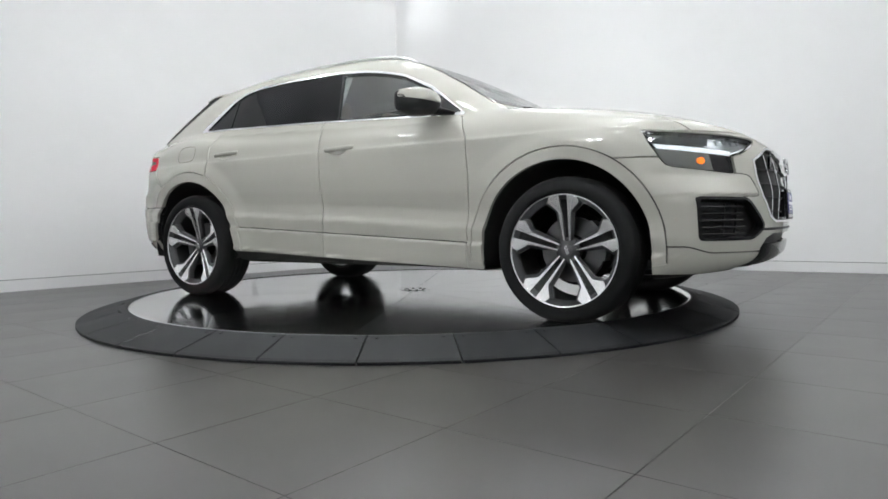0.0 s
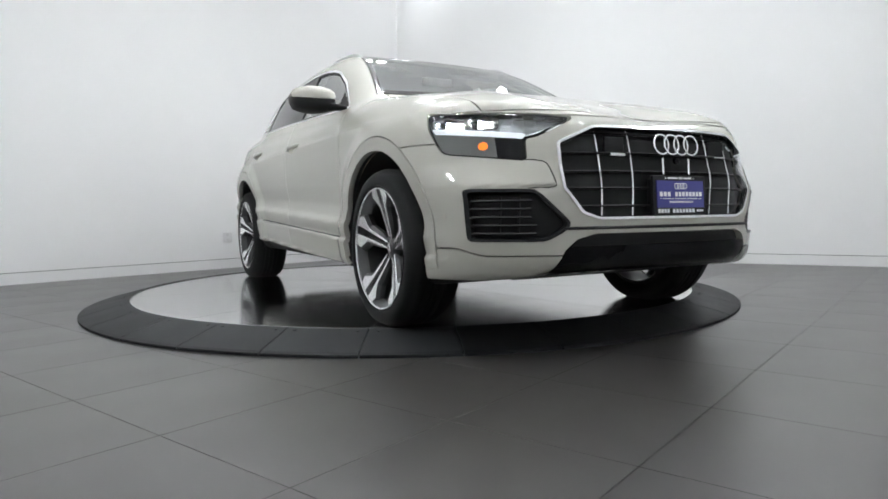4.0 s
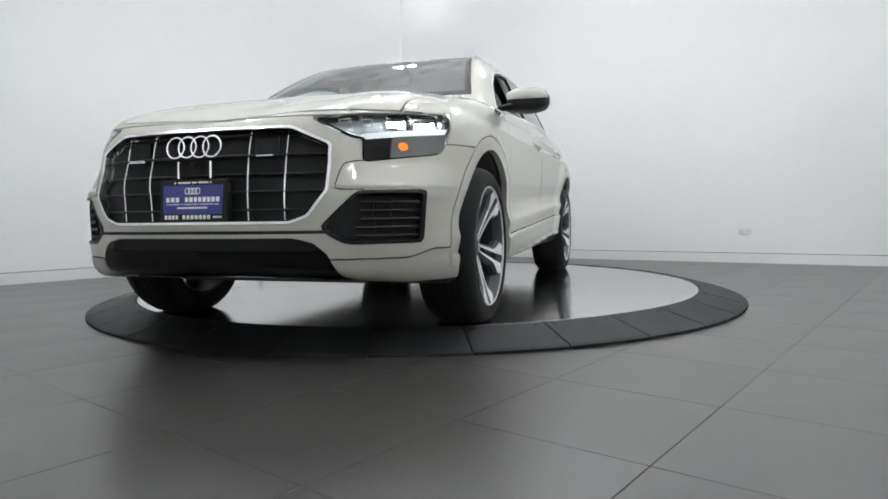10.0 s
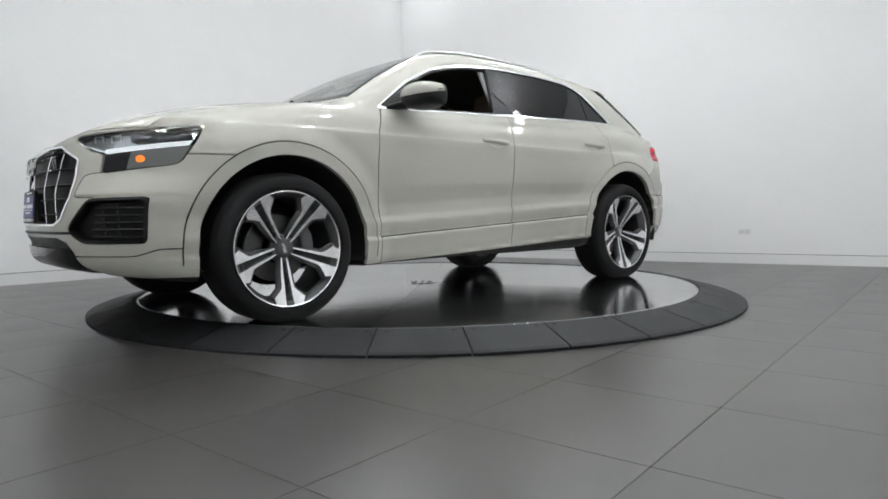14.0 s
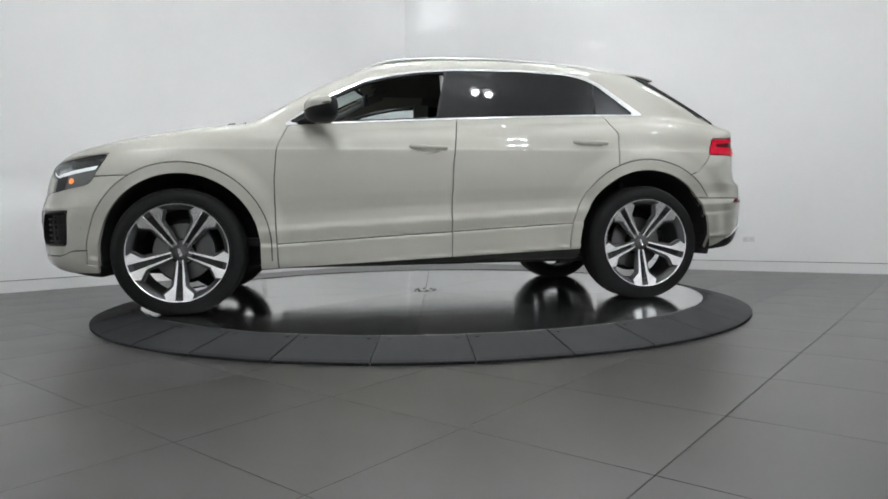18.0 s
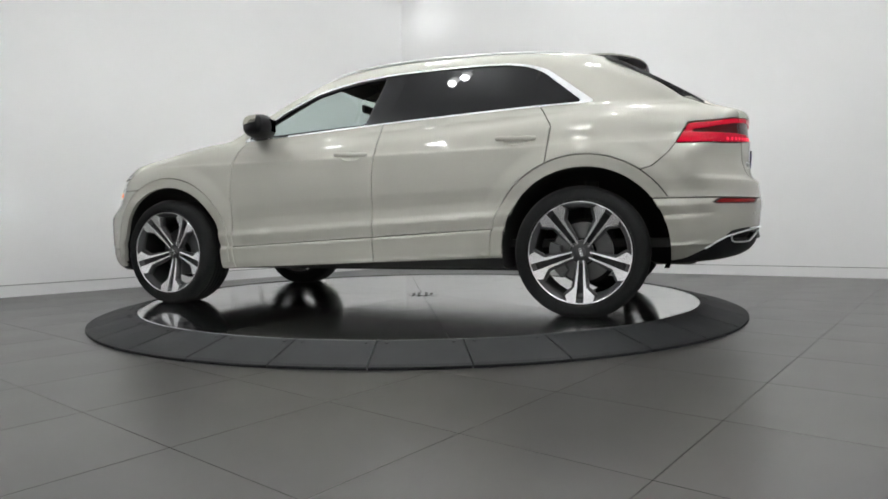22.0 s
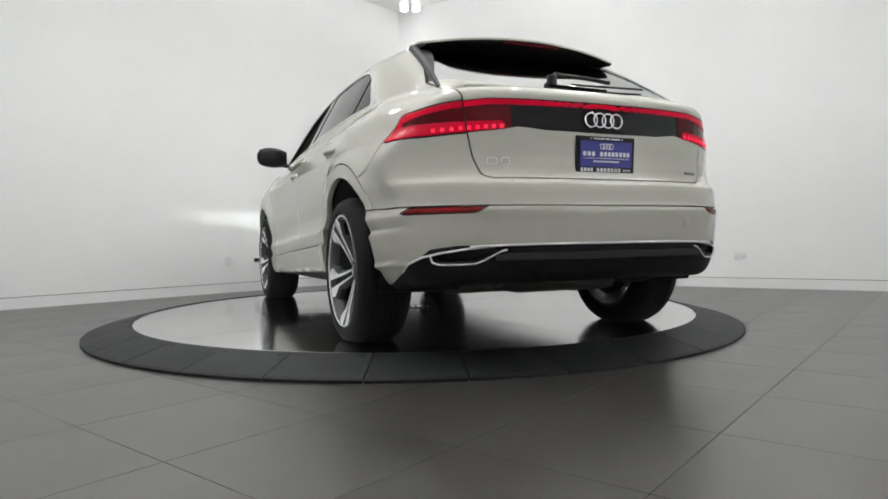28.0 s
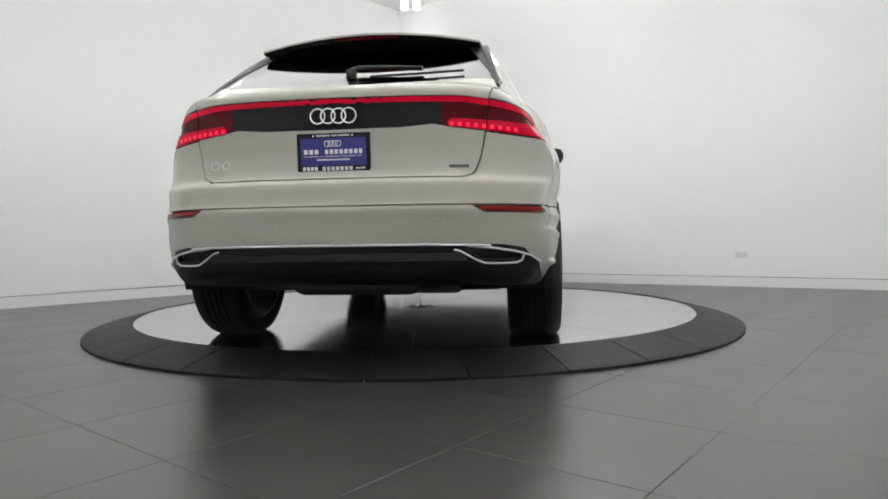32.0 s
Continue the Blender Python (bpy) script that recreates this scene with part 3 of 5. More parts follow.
HEADLAMP = [(.465, .922), (.60, .939), (.76, .954), (.905, .970), (.915, .90), (.905, .842), (.893, .792), (.870, .782), (.662, .746), (.655, .838), (.62, .842)]
GRILLE = [(-.1, .889), (.405, .887), (.555, .819), (.560, .631), (.486, .530), (.415, .505), (-.1, .505)]
INTAKE = [(.875, .636), (.655, .630), (.525, .492), (.545, .462), (.615, .42), (.86, .42)]
CHIN = [(-.1, .449), (.425, .449), (.50, .428), (.545, .385), (.578, .30), (.56, .20), (-.1, .20)]
TAILLAMP = [(-.1, 1.137), (.55, 1.133), (.72, 1.118), (.80, 1.10), (.90, 1.085), (.95, .995), (.93, .974), (.80, .972), (.66, .982), (.50, .998), (.43, 1.012), (.30, 1.0), (-.1, .998)]
LIGHTBAR = [(-.1, 1.131), (.55, 1.128), (.72, 1.114), (.80, 1.096), (.88, 1.08), (.95, .99), (.93, .98), (.80, .979), (.66, .988), (.49, 1.004), (.485, 1.036), (.64, 1.032), (.80, 1.029), (.852, 1.034), (.845, 1.054), (.80, 1.072), (.70, 1.090), (.55, 1.106), (-.1, 1.111)]
REFLECT = [(.90, .640), (.87, .668), (.588, .672), (.640, .642)]
DIFFUSER = [(-.1, .502), (.70, .505), (.80, .49), (.86, .42), (.80, .30), (.60, .2), (-.1, .2)]
PIPE = [(.80, .488), (.535, .489), (.625, .430), (.77, .427), (.80, .447)]
GATE = [(-.1, .790), (.56, .789), (.598, .806), (.625, .88), (.645, .985), (.66, 1.14), (.70, 1.235), (.705, 1.26), (.58, 1.56), (.57, 1.7), (-.1, 1.7)]


def round_poly(pts, r=.02, n=4):
    """The polygon with its corners rounded."""
    out = []
    m = len(pts)
    for i in range(m):
        a, b, c = (Vector(pts[(i + k) % m]) for k in (-1, 0, 1))
        l1, l2 = (a - b).length, (c - b).length
        d = min(r, l1 * .45, l2 * .45)
        p, q = b + (a - b).normalized() * d, b + (c - b).normalized() * d
        for k in range(n + 1):
            t = k / n
            out.append(tuple(p * (1 - t) ** 2 + b * 2 * t * (1 - t) + q * t * t))
    return out


GAP = .0033


def split_gap(mesh, sd):
    """Parts a mesh along sd = 0 with an open joint between: (inside, outside)."""
    inside, rest = cut(mesh, sd(mesh[0]) - GAP)
    return inside, cut(rest, -sd(rest[0]) - GAP)[0]


def arch_sd(V, wx, r):
    dz = V[:, 2] - ARCH_Z
    return r - np.hypot(V[:, 0] - wx, np.maximum(dz, 0))


def build_body(car):
    half = body_grid()
    fv = lambda pts: (lambda V: np.where(V[:, 0] > 1.5, poly_sd(V[:, 1], V[:, 2], pts), -1))
    rv = lambda pts: (lambda V: np.where(V[:, 0] < -1.5, poly_sd(V[:, 1], V[:, 2], pts), -1))
    sv = lambda pts: (lambda V: poly_sd(V[:, 0], V[:, 2], pts) * np.where(V[:, 1] > .2, 1, 1))
    pair = lambda name, mesh, material, label="", **k: [shell(name, mesh, material, car, label, mirrored=q, **k) for q in (False, True)]
    whole = lambda name, mesh, material, label="", **k: shell(name, both(mesh), material, car, label, **k)
    # underside away, then wheel openings and their mouldings
    body, under = cut(half, half[0][:, 2] - np.where(np.abs(half[0][:, 0]) < 1.2, .300 - .053 * np.clip(half[0][:, 0], -1.0, 1.0) * .75, .262))
    for wx, r0 in ((WHEEL_X, .462), (-WHEEL_X, .478)):
        under = cut(under, -np.minimum(arch_sd(under[0], wx, r0), under[0][:, 1] - .55))[0]
    whole("underbody", under, M_DARK, "black underbody tray", thick=.01)
    for wx, r0, r1 in ((WHEEL_X, .462, .528), (-WHEEL_X, .478, .548)):
        gone, body = cut(body, arch_sd(body[0], wx, r0))
        lip, body = split_gap(body, lambda V: np.where((V[:, 2] > .30) & ((wx > 0) | (V[:, 0] > wx) | (V[:, 2] > .672)), arch_sd(V, wx, r1), -1))
        pair("arch_moulding", lip, M_PAINT, "body-coloured wheel arch moulding", thick=.03)
    # side glass
    dlo = round_poly(DLO, .03, 3)
    glass, body = cut(body, poly_sd(body[0][:, 0], body[0][:, 2], dlo) - 1e-4)
    gin = round_poly(GLASS_IN, .03, 3)
    glass, strip = cut(glass, poly_sd(glass[0][:, 0], glass[0][:, 2], gin))
    pair("window_trim", strip, M_CHROME, "bright metal window surround", thick=.012, sink=-.004)
    x, z = glass[0][:, 0], glass[0][:, 2]
    fore, aft = cut(glass, x - (-.085 - .27 * (z - 1.2)))
    pillar, aft = cut(aft, aft[0][:, 0] - (-.235 - .27 * (aft[0][:, 2] - 1.2)))
    edge, fore = cut(fore, .012 - np.minimum(poly_sd(fore[0][:, 0], fore[0][:, 2], gin), fore[0][:, 0] - (-.085 - .27 * (fore[0][:, 2] - 1.2))))
    pair("window_seal", edge, M_BLACK, "black rubber window seal", thick=.02)
    pair("pillar_cover", pillar, M_TINT, "gloss black door pillar cover", thick=.02)
    shell("front_window", fore, M_GLASS, car, "clear front door glass", thick=.004, sink=.006, mirrored=True)
    rear_pane, quarter = cut(aft, aft[0][:, 0] - (-1.165 - .12 * (aft[0][:, 2] - 1.2)))
    sash, quarter = cut(quarter, quarter[0][:, 0] - (-1.185 - .12 * (quarter[0][:, 2] - 1.2)))
    pair("window_divider", sash, M_GLOSSBLACK, "black divider bar", thick=.01)
    pair("rear_window", rear_pane, M_TINT, "dark tinted rear door glass", thick=.006, sink=.004)
    pair("quarter_window", quarter, M_TINT, "dark tinted quarter glass", thick=.006, sink=.004)
    # windscreen
    sd = lambda V: np.minimum.reduce([V[:, 0] - (.20 + .18 * (1 - (V[:, 1] / .65) ** 2)), V[:, 2] - (1.222), (.575 + .47 * (1.595 - V[:, 2])) - V[:, 1], 1.25 - V[:, 0]])
    screen, body = split_gap(body, sd)
    frit, screen = cut(screen, .03 - sd(screen[0]))
    whole("windscreen_border", frit, M_GLOSSBLACK, "black windscreen border", thick=.006)
    whole("windscreen", screen, M_SCREEN, "clear raked windscreen", thick=.004)
    # rear window and tailgate
    gate, body = split_gap(body, lambda V: np.where((V[:, 0] < -1.5), np.minimum(poly_sd(V[:, 1], V[:, 2], GATE), -1.52 - V[:, 0]), -1))
    sd = lambda V: np.minimum.reduce([V[:, 2] - 1.262, 1.585 - V[:, 2], (.545 + .15 * (1.5 - V[:, 2]) / .25) - V[:, 1]])
    pane, gate = cut(gate, sd(gate[0]))
    whole("rear_screen", pane, M_REARGLASS, "dark tinted rear screen", thick=.006, sink=.003)
    fin, gate = cut(gate, gate[0][:, 2] - 1.262)
    fin, low = cut(fin, fin[0][:, 1] - .02)
    whole("spoiler_fin", (np.concatenate([fin[0], low[0]]), fin[1] + [tuple(i + len(fin[0]) for i in f) for f in low[1]]), M_BLACK, "black surround of the rear screen", thick=.01)
    lamp_g, gate = cut(gate, rv(TAILLAMP)(gate[0]))
    tsd = lambda V, p=TAILLAMP, o=0.0: np.minimum(rv(p)(V), -V[:, 0] - o - np.interp(V[:, 2], [.97, .985, 1.116, 1.2], [1.995, 2.0, 2.076, 2.13]))
    lamp_b, body = split_gap(body, tsd)
    whole("tailgate", gate, M_PAINT, "beige tailgate", thick=.02)
    bar, panel = cut(lamp_g, rv(LIGHTBAR)(lamp_g[0]))
    whole("tail_light_bar", bar, M_RED, "red light bar across the tail", thick=.01)
    dark, panel = cut(panel, panel[0][:, 1] - .46)
    pair("tail_lamp_lens", dark, M_REDDARK, "dark red tail lamp lens", thick=.012, sink=.004)
    whole("tail_panel", panel, M_GLOSSBLACK, "gloss black panel between the tail lamps", thick=.02, sink=.006)
    red, rim = cut(lamp_b, tsd(lamp_b[0], LIGHTBAR, .008))
    pair("tail_lamp", red, M_RED, "red tail lamp lens", thick=.01)
    pair("tail_lamp_lens", rim, M_REDDARK, "dark red tail lamp lens", thick=.012, sink=.004)
    # head lamps
    hl = round_poly(HEADLAMP, .012, 2)
    hsd = lambda V: np.minimum(fv(hl)(V), V[:, 0] - np.interp(V[:, 2], [.75, .775, .80, .844, .954, .97], [2.06, 2.035, 1.998, 1.968, 1.905, 1.892]))
    lamp, body = split_gap(body, hsd)
    upper, lower = cut(lamp, lamp[0][:, 2] - (.835 + .04 * (lamp[0][:, 1] - .655) / .25))
    outer, inner = cut(lower, lower[0][:, 1] - .742)
    pair("lamp_lower_cover", inner, M_GLOSSBLACK, "gloss black lower lamp cover", thick=.02, sink=.006)
    pair("lamp_lower_lens", outer, M_SMOKE, "smoked grey lower lamp lens", thick=.02, sink=.006)
    rim, upper = cut(upper, .008 - hsd(upper[0]))
    pair("lamp_border", rim, M_GLOSSBLACK, "black head lamp border", thick=.03)
    pair("lamp_glass", upper, M_LAMPGLASS, "clear head lamp glass", thick=.003, sink=.002)
    strip, back = cut(upper, np.minimum(.862 + .04 * (upper[0][:, 1] - .655) / .25 - upper[0][:, 2], upper[0][:, 1] - .650))
    pair("light_strip", strip, M_DRL, "broad white running light strip", thick=.012, sink=.012)
    for y, wide in BEAMS:
        y = y + .022
        back = cut(back, -poly_sd(back[0][:, 1], back[0][:, 2], [(y - wide / 2 - .004, BEAM_Z - .014), (y + wide / 2 + .012, BEAM_Z - .014), (y + wide / 2 + .012, BEAM_Z + .040), (y - wide / 2 - .004, BEAM_Z + .040)]))[0]
    outer, inner = cut(back, back[0][:, 1] - .662)
    pair("lamp_reflector", outer, M_CHROMEDARK, "silver head lamp reflector", thick=.01, sink=.032)
    pair("lamp_backing", inner, M_LAMPGREY, "grey head lamp backing", thick=.01, sink=.035)
    # grille opening with bright frame
    gr = round_poly(GRILLE, .012, 2)
    hole, body = cut(body, fv(gr)(body[0]))
    frame_g, hole = cut(hole, .0105 - poly_sd(hole[0][:, 1], hole[0][:, 2], gr))
    whole("grille_frame", frame_g, M_CHROME, "bright eight-sided grille frame", thick=.03, sink=-.006)
    whole("grille_backing", hole, M_GRILLE, "black grille backing", thick=.01, sink=.035)
    # corner intakes
    ik = round_poly(INTAKE, .02, 3)
    hole, body = cut(body, fv(ik)(body[0]))
    rim, hole = cut(hole, .012 - poly_sd(hole[0][:, 1], hole[0][:, 2], ik))
    pair("intake_frame", rim, M_BLACK, "black intake frame", thick=.04, sink=-.002)
    pair("intake_backing", hole, M_BLACK, "black intake duct", thick=.01, sink=.045)
    # chin
    chin, body = cut(body, fv(CHIN)(body[0]))
    slot, chin = cut(chin, chin[0][:, 2] - .396)
    whole("lower_grille", slot, M_BLACK, "black lower intake", thick=.02, sink=.03)
    whole("chin_spoiler", chin, M_GLOSSBLACK, "black chin spoiler", thick=.02, sink=.002)
    # rear bumper pieces
    refl, body = split_gap(body, rv(REFLECT))
    pair("reflector", refl, M_REFLECTOR, "dark red bumper reflector", thick=.008, sink=.002)
    dif, body = cut(body, np.maximum(rv(DIFFUSER)(body[0]), poly_sd(body[0][:, 0], body[0][:, 2], [(-1.90, .1), (-1.90, .312), (-2.045, .338), (-2.16, .395), (-2.26, .455), (-2.40, .494), (-2.50, .503), (-2.8, .503), (-2.8, .1)])))
    tips, dif = cut(dif, rv(PIPE)(dif[0]))
    ring_t, tips = cut(tips, .011 - rv(PIPE)(tips[0]))
    pair("exhaust_frame", ring_t, M_BLACK, "black exhaust surround", thick=.02, sink=0)
    pair("exhaust_insert", tips, M_BLACK, "black exhaust insert", thick=.01, sink=.03)
    whole("rear_diffuser", dif, M_BLACK, "black rear diffuser", thick=.02)
    # bonnet
    hood_sd = lambda V: np.minimum.reduce([V[:, 0] - .95, (.70 + .05 * step((V[:, 0] - 1.0) / .8)) - V[:, 1], V[:, 2] - (.939 + .029 * np.clip(V[:, 1] / .9, 0, 1))])
    hood, body = split_gap(body, hood_sd)
    whole("bonnet", hood, M_PAINT, "beige bonnet with two soft ridges", thick=.02)
    # front bumper against wings
    fb = lambda V: np.minimum(V[:, 0] - 1.55, np.where(V[:, 0] > 2.1, .8, .832) - V[:, 2] + np.where(V[:, 0] > 2.0, .132, 0))
    bump, body = split_gap(body, fb)
    low, bump = split_gap(bump, lambda V: (.362 + .032 * step((2.22 - V[:, 0]) / .12)) - V[:, 2])
    pair("bumper_lip", low, M_PAINT, "beige lower bumper lip", thick=.02, sink=-.003)
    whole("front_bumper", bump, M_PAINT, "beige front bumper", thick=.03)
    # rear bumper against quarter panels
    rb = lambda V: np.minimum(-1.60 - V[:, 0], poly_sd(V[:, 0], V[:, 2], [(-1.5, .1), (-1.5, .80), (-1.80, .826), (-1.88, .852), (-1.96, .925), (-2.005, .985), (-2.06, 1.0), (-2.8, 1.0), (-2.8, .1)]))
    bump, body = split_gap(body, rb)
    low, bump = split_gap(bump, lambda V: .672 - V[:, 2])
    whole("rear_bumper", bump, M_PAINT, "beige upper rear bumper", thick=.02)
    whole("rear_bumper_skirt", low, M_PAINT, "beige lower rear bumper", thick=.02)
    # doors, each with a hollow behind its handle
    def handle_cup(door, h):
        x0, x1, z0, z1 = h
        far = lambda V: np.hypot((V[:, 0] - (x0 + x1) / 2 + .006) / .078, (V[:, 2] - (z0 + z1) / 2 + .010) / .030)
        hole, door = cut(door, 1 - far(door[0]))
        pair("handle_recess", hole, M_PAINT, "rounded hollow behind the handle", thick=.001, sink=.026 * np.sqrt(np.maximum(0, 1 - far(hole[0]) ** 2)), own=True)
        return door
    mid = lambda V: V[:, 0] - np.interp(V[:, 2], [.2, .6, .9, 1.17, 1.25], [-.155, -.155, -.168, -.205, -.215])
    fore_x = lambda V: np.interp(V[:, 2], [.2, .55, .80, 1.0, 1.14, 1.2], [.93, .945, .948, .93, .865, .80]) - V[:, 0]
    aft_x = lambda V: V[:, 0] - np.interp(V[:, 2], [.2, .8, .91, 1.11, 1.22, 1.25], [-1.30, -1.275, -1.29, -1.313, -1.25, -1.22])
    top = lambda V: np.minimum(BELT(V[:, 0]) + .012 - V[:, 2], V[:, 2] - .10)
    door, body = split_gap(body, lambda V: np.minimum.reduce([mid(V), fore_x(V), top(V)]))
    rock = lambda V: .462 - .053 * V[:, 0] - V[:, 2]
    low, door = split_gap(door, rock)
    pair("sill_cover", low, M_PAINT, "beige lower door cover", thick=.02)
    door = handle_cup(door, HANDLES[0])
    pair("front_door", door, M_PAINT, "beige front door", thick=.025)
    door, body = split_gap(body, lambda V: np.minimum.reduce([-mid(V), aft_x(V), top(V)]))
    low, door = split_gap(door, rock)
    pair("sill_cover", low, M_PAINT, "beige lower door cover", thick=.02)
    door = handle_cup(door, HANDLES[1])
    pair("rear_door", door, M_PAINT, "beige rear door", thick=.025)
    wing, body = cut(body, np.minimum(body[0][:, 0] - .6, 1.175 - body[0][:, 2] + np.where(body[0][:, 0] > 1.0, 1, 0)))
    pair("front_wing", wing, M_PAINT, "beige front wing", thick=.02)
    whole("body_shell", body, M_PAINT, "beige roof, pillars and rear quarters", thick=.02)
    # dark lining behind the joints
    lining = cut(half, half[0][:, 2] - .27)[0]
    for wx, r0 in ((WHEEL_X, .47), (-WHEEL_X, .485)):
        lining = cut(lining, -arch_sd(lining[0], wx, r0))[0]
    lining = cut(lining, -poly_sd(lining[0][:, 0], lining[0][:, 2], dlo) - .012)[0]
    lining = cut(lining, -np.minimum.reduce([lining[0][:, 0] + .2, lining[0][:, 2] - 1.205, 1.45 - lining[0][:, 0], 1.66 - lining[0][:, 2]]) )[0]
    lining = cut(lining, -np.minimum(hsd(lining[0]) + .07, .5))[0]
    upper, lining = cut(lining, lining[0][:, 2] - 1.20)
    whole("roof_lining", upper, M_CABINGREY, "dark grey cabin roof lining", thick=.002, sink=.05)
    whole("inner_shell", lining, M_CABIN, "dark inner body shell", thick=.002, sink=.055)


HANDLES = ((.112, -.128, 1.012, 1.002), (-.985, -1.228, 1.052, 1.042))
M_CHROMEDARK = mat("lamp_metal", (0.62, 0.63, 0.65), 0.25, metal=0.6, grain=0.1, scale=50)
M_LAMPGREY = mat("lamp_backing_grey", (0.26, 0.265, 0.27), 0.35, metal=0.3, grain=0.1, scale=60)
BEAM_Z = .909
BEAMS = ((.825, .062), (.738, .058))


# ------------------------------------------------------------------ car: wheels
def build_wheel(car, x, y, out):
    wheel = new("wheel")
    wheel.parent = car
    wheel["label"] = "five-twin-spoke alloy wheel with a wide black tyre"
    # local z points outwards from the car
    wheel.matrix_basis = Matrix.Translation((x, y, HUB_Z)) @ Matrix.Rotation(radians(-90 * out), 4, "X") @ Matrix.Rotation(radians(WHEEL_TURN.get((x > 0, out), 18)), 4, "Z")
    R = .386
    w = .130
    prof = [(.292, w - .004), (.300, w + .004), (.318, w + .010), (.345, w + .008), (.364, w - .002), (.376, w - .018), (.383, w - .04)]
    tread = []
    n = 5
    gw = 2 * (w - .045) / n
    for i in range(n):
        a = (w - .045) - i * gw
        tread += [(R, a), (R, a - gw + .008), (R - .008, a - gw + .0075), (R - .008, a - gw + .0005)]
    tread = tread[:-2]
    back = [(r, -h) for r, h in prof[::-1]]
    tyre = lathe(prof + tread + back + [(.285, -w + .01), (.285, w - .01)], 96, M_TYRE, "tyre", wheel, "black low-profile tyre")
    # the tyre is pressed flat where it stands
    flat = wheel.matrix_basis.inverted()
    for v in tyre.data.vertices:
        p = wheel.matrix_basis @ v.co
        if p.z < .0012:
            p.z = .0012
            v.co = flat @ p
    for r in (.306, .348):
        lathe([(r - .0012, w + .0075), (r, w + .0112 if r < .33 else w + .0058), (r + .0012, w + .0075)] if r < .33 else [(r - .0012, w + .002), (r, w + .0052), (r + .0012, w + .001)], 96, M_TYRE, "sidewall_rib", wheel, closed=False)
    lathe([(.293, w - .002), (.293, w - .012), (.284, w - .018), (.270, w - .045), (.262, 0), (.262, -w), (.270, -w), (.28, -w + .01), (.288, -w + .012), (.288, w - .008)], 72, M_RIMDARK, "rim_barrel", wheel, "dark rim barrel")
    lathe([(.2945, w + .001), (.2965, w + .004), (.294, w + .006), (.289, w + .003), (.288, w - .012), (.291, w - .012)], 96, M_RIM, "rim_lip", wheel, "machined bright rim lip")
    lathe([(.289, w - .003), (.285, w - .006), (.266, w - .032), (.262, w - .05), (.268, w - .05), (.289, w - .02)], 80, M_FLANK, "rim_step", wheel, "grey painted inner step of the rim")
    # dished spokes: pairs of blades with a dark slot between and a wide foot at the rim
    dish = lambda r: .066 + .062 * max(0.0, (r - .045) / .243) ** 1.15
    rows = [(.048, .0110, .0185, .0225), (.09, .0128, .0235, .0330), (.13, .0142, .0275, .0420), (.17, .0160, .0315, .0480), (.200, .0175, .0350, .0515),
            (.218, .0188, .0460, .0620), (.236, .0198, .0620, .0780), (.254, .0208, .0780, .0930), (.262, .0212, .0850, .0990), (.280, .0218, .0790, .0890), (.290, .0222, .0750, .0840)]
    for i in range(5):
        turn = Matrix.Rotation(i * 2 * math.pi / 5, 4, "Z")
        for s in (-1, 1):
            blade, flank = bmesh.new(), bmesh.new()
            last = None
            for r, q0, q1, q2 in rows:
                h = dish(r)
                u = math.sqrt(max(r * r - q1 * q1, 0)) if r > .20 else r
                v = math.sqrt(max(r * r - q2 * q2, 0)) if r > .20 else r
                A = [blade.verts.new(c) for c in ((r, s * q0, h - .034), (r, s * q0, h - .0015), (r, s * (q0 + .0015), h), (u, s * (q1 - .0015), h - .0005), (u, s * q1, h - .002))]
                B = [flank.verts.new(c) for c in ((u, s * (q1 + .0002), h - .0025), (v, s * q2, h - .017), (v, s * (q2 - .002), h - .045))]
                if last:
                    for bm, a, b in ((blade, last[0], A), (flank, last[1], B)):
                        for k in range(len(a) - 1):
                            bm.faces.new((a[k], a[k + 1], b[k + 1], b[k]) if s > 0 else (b[k], b[k + 1], a[k + 1], a[k]))
                last = (A, B)
            part("spoke", blade, M_RIM, wheel, "machined bright spoke blade", turn)
            part("spoke_flank", flank, M_FLANK, wheel, "grey painted spoke flank", turn)
        slot = bmesh.new()
        last = None
        for r, q0, q1, q2 in rows[:-1]:
            h = dish(r) - (.030 if r < .25 else .022)
            A = [slot.verts.new((r, c * (q0 + .001), h)) for c in (-1, 1)]
            if last:
                slot.faces.new((last[0], A[0], A[1], last[1]))
            last = A
        slot.faces.new((last[0], last[1], slot.verts.new((.281, .018, dish(.281) - .004)), slot.verts.new((.281, -.018, dish(.281) - .004))))
        part("spoke_slot", slot, M_RIMDARK, wheel, "dark slot between the spoke blades", turn)
    hub_h = .066
    lathe([(.001, hub_h), (.034, hub_h), (.038, hub_h - .003), (.046, hub_h - .010), (.068, hub_h - .022), (.072, hub_h - .05), (.001, hub_h - .05)], 40, M_FLANK, "hub", wheel, "dark grey wheel hub", closed=False)
    lathe([(.001, hub_h + .007), (.026, hub_h + .006), (.031, hub_h + .002), (.031, hub_h - .004)], 32, M_CAP, "centre_cap", wheel, "grey centre cap", closed=False)
    for i in range(4):
        lathe([(.0058, hub_h + .0075), (.0072, hub_h + .0085), (.0086, hub_h + .0075), (.0072, hub_h + .0065)], 16, M_CHROME, "cap_ring", wheel, m=pose(0, 0, 0, 0, 0, 90) @ Matrix.Translation(((i - 1.5) * .0105, 0, 0)))
    for i in range(5):
        a = i * 2 * math.pi / 5
        part("wheel_bolt", cyl_bm(.0095, .016, (.055 * math.cos(a), .055 * math.sin(a), .050), 6), M_DISCBRAKE, wheel)
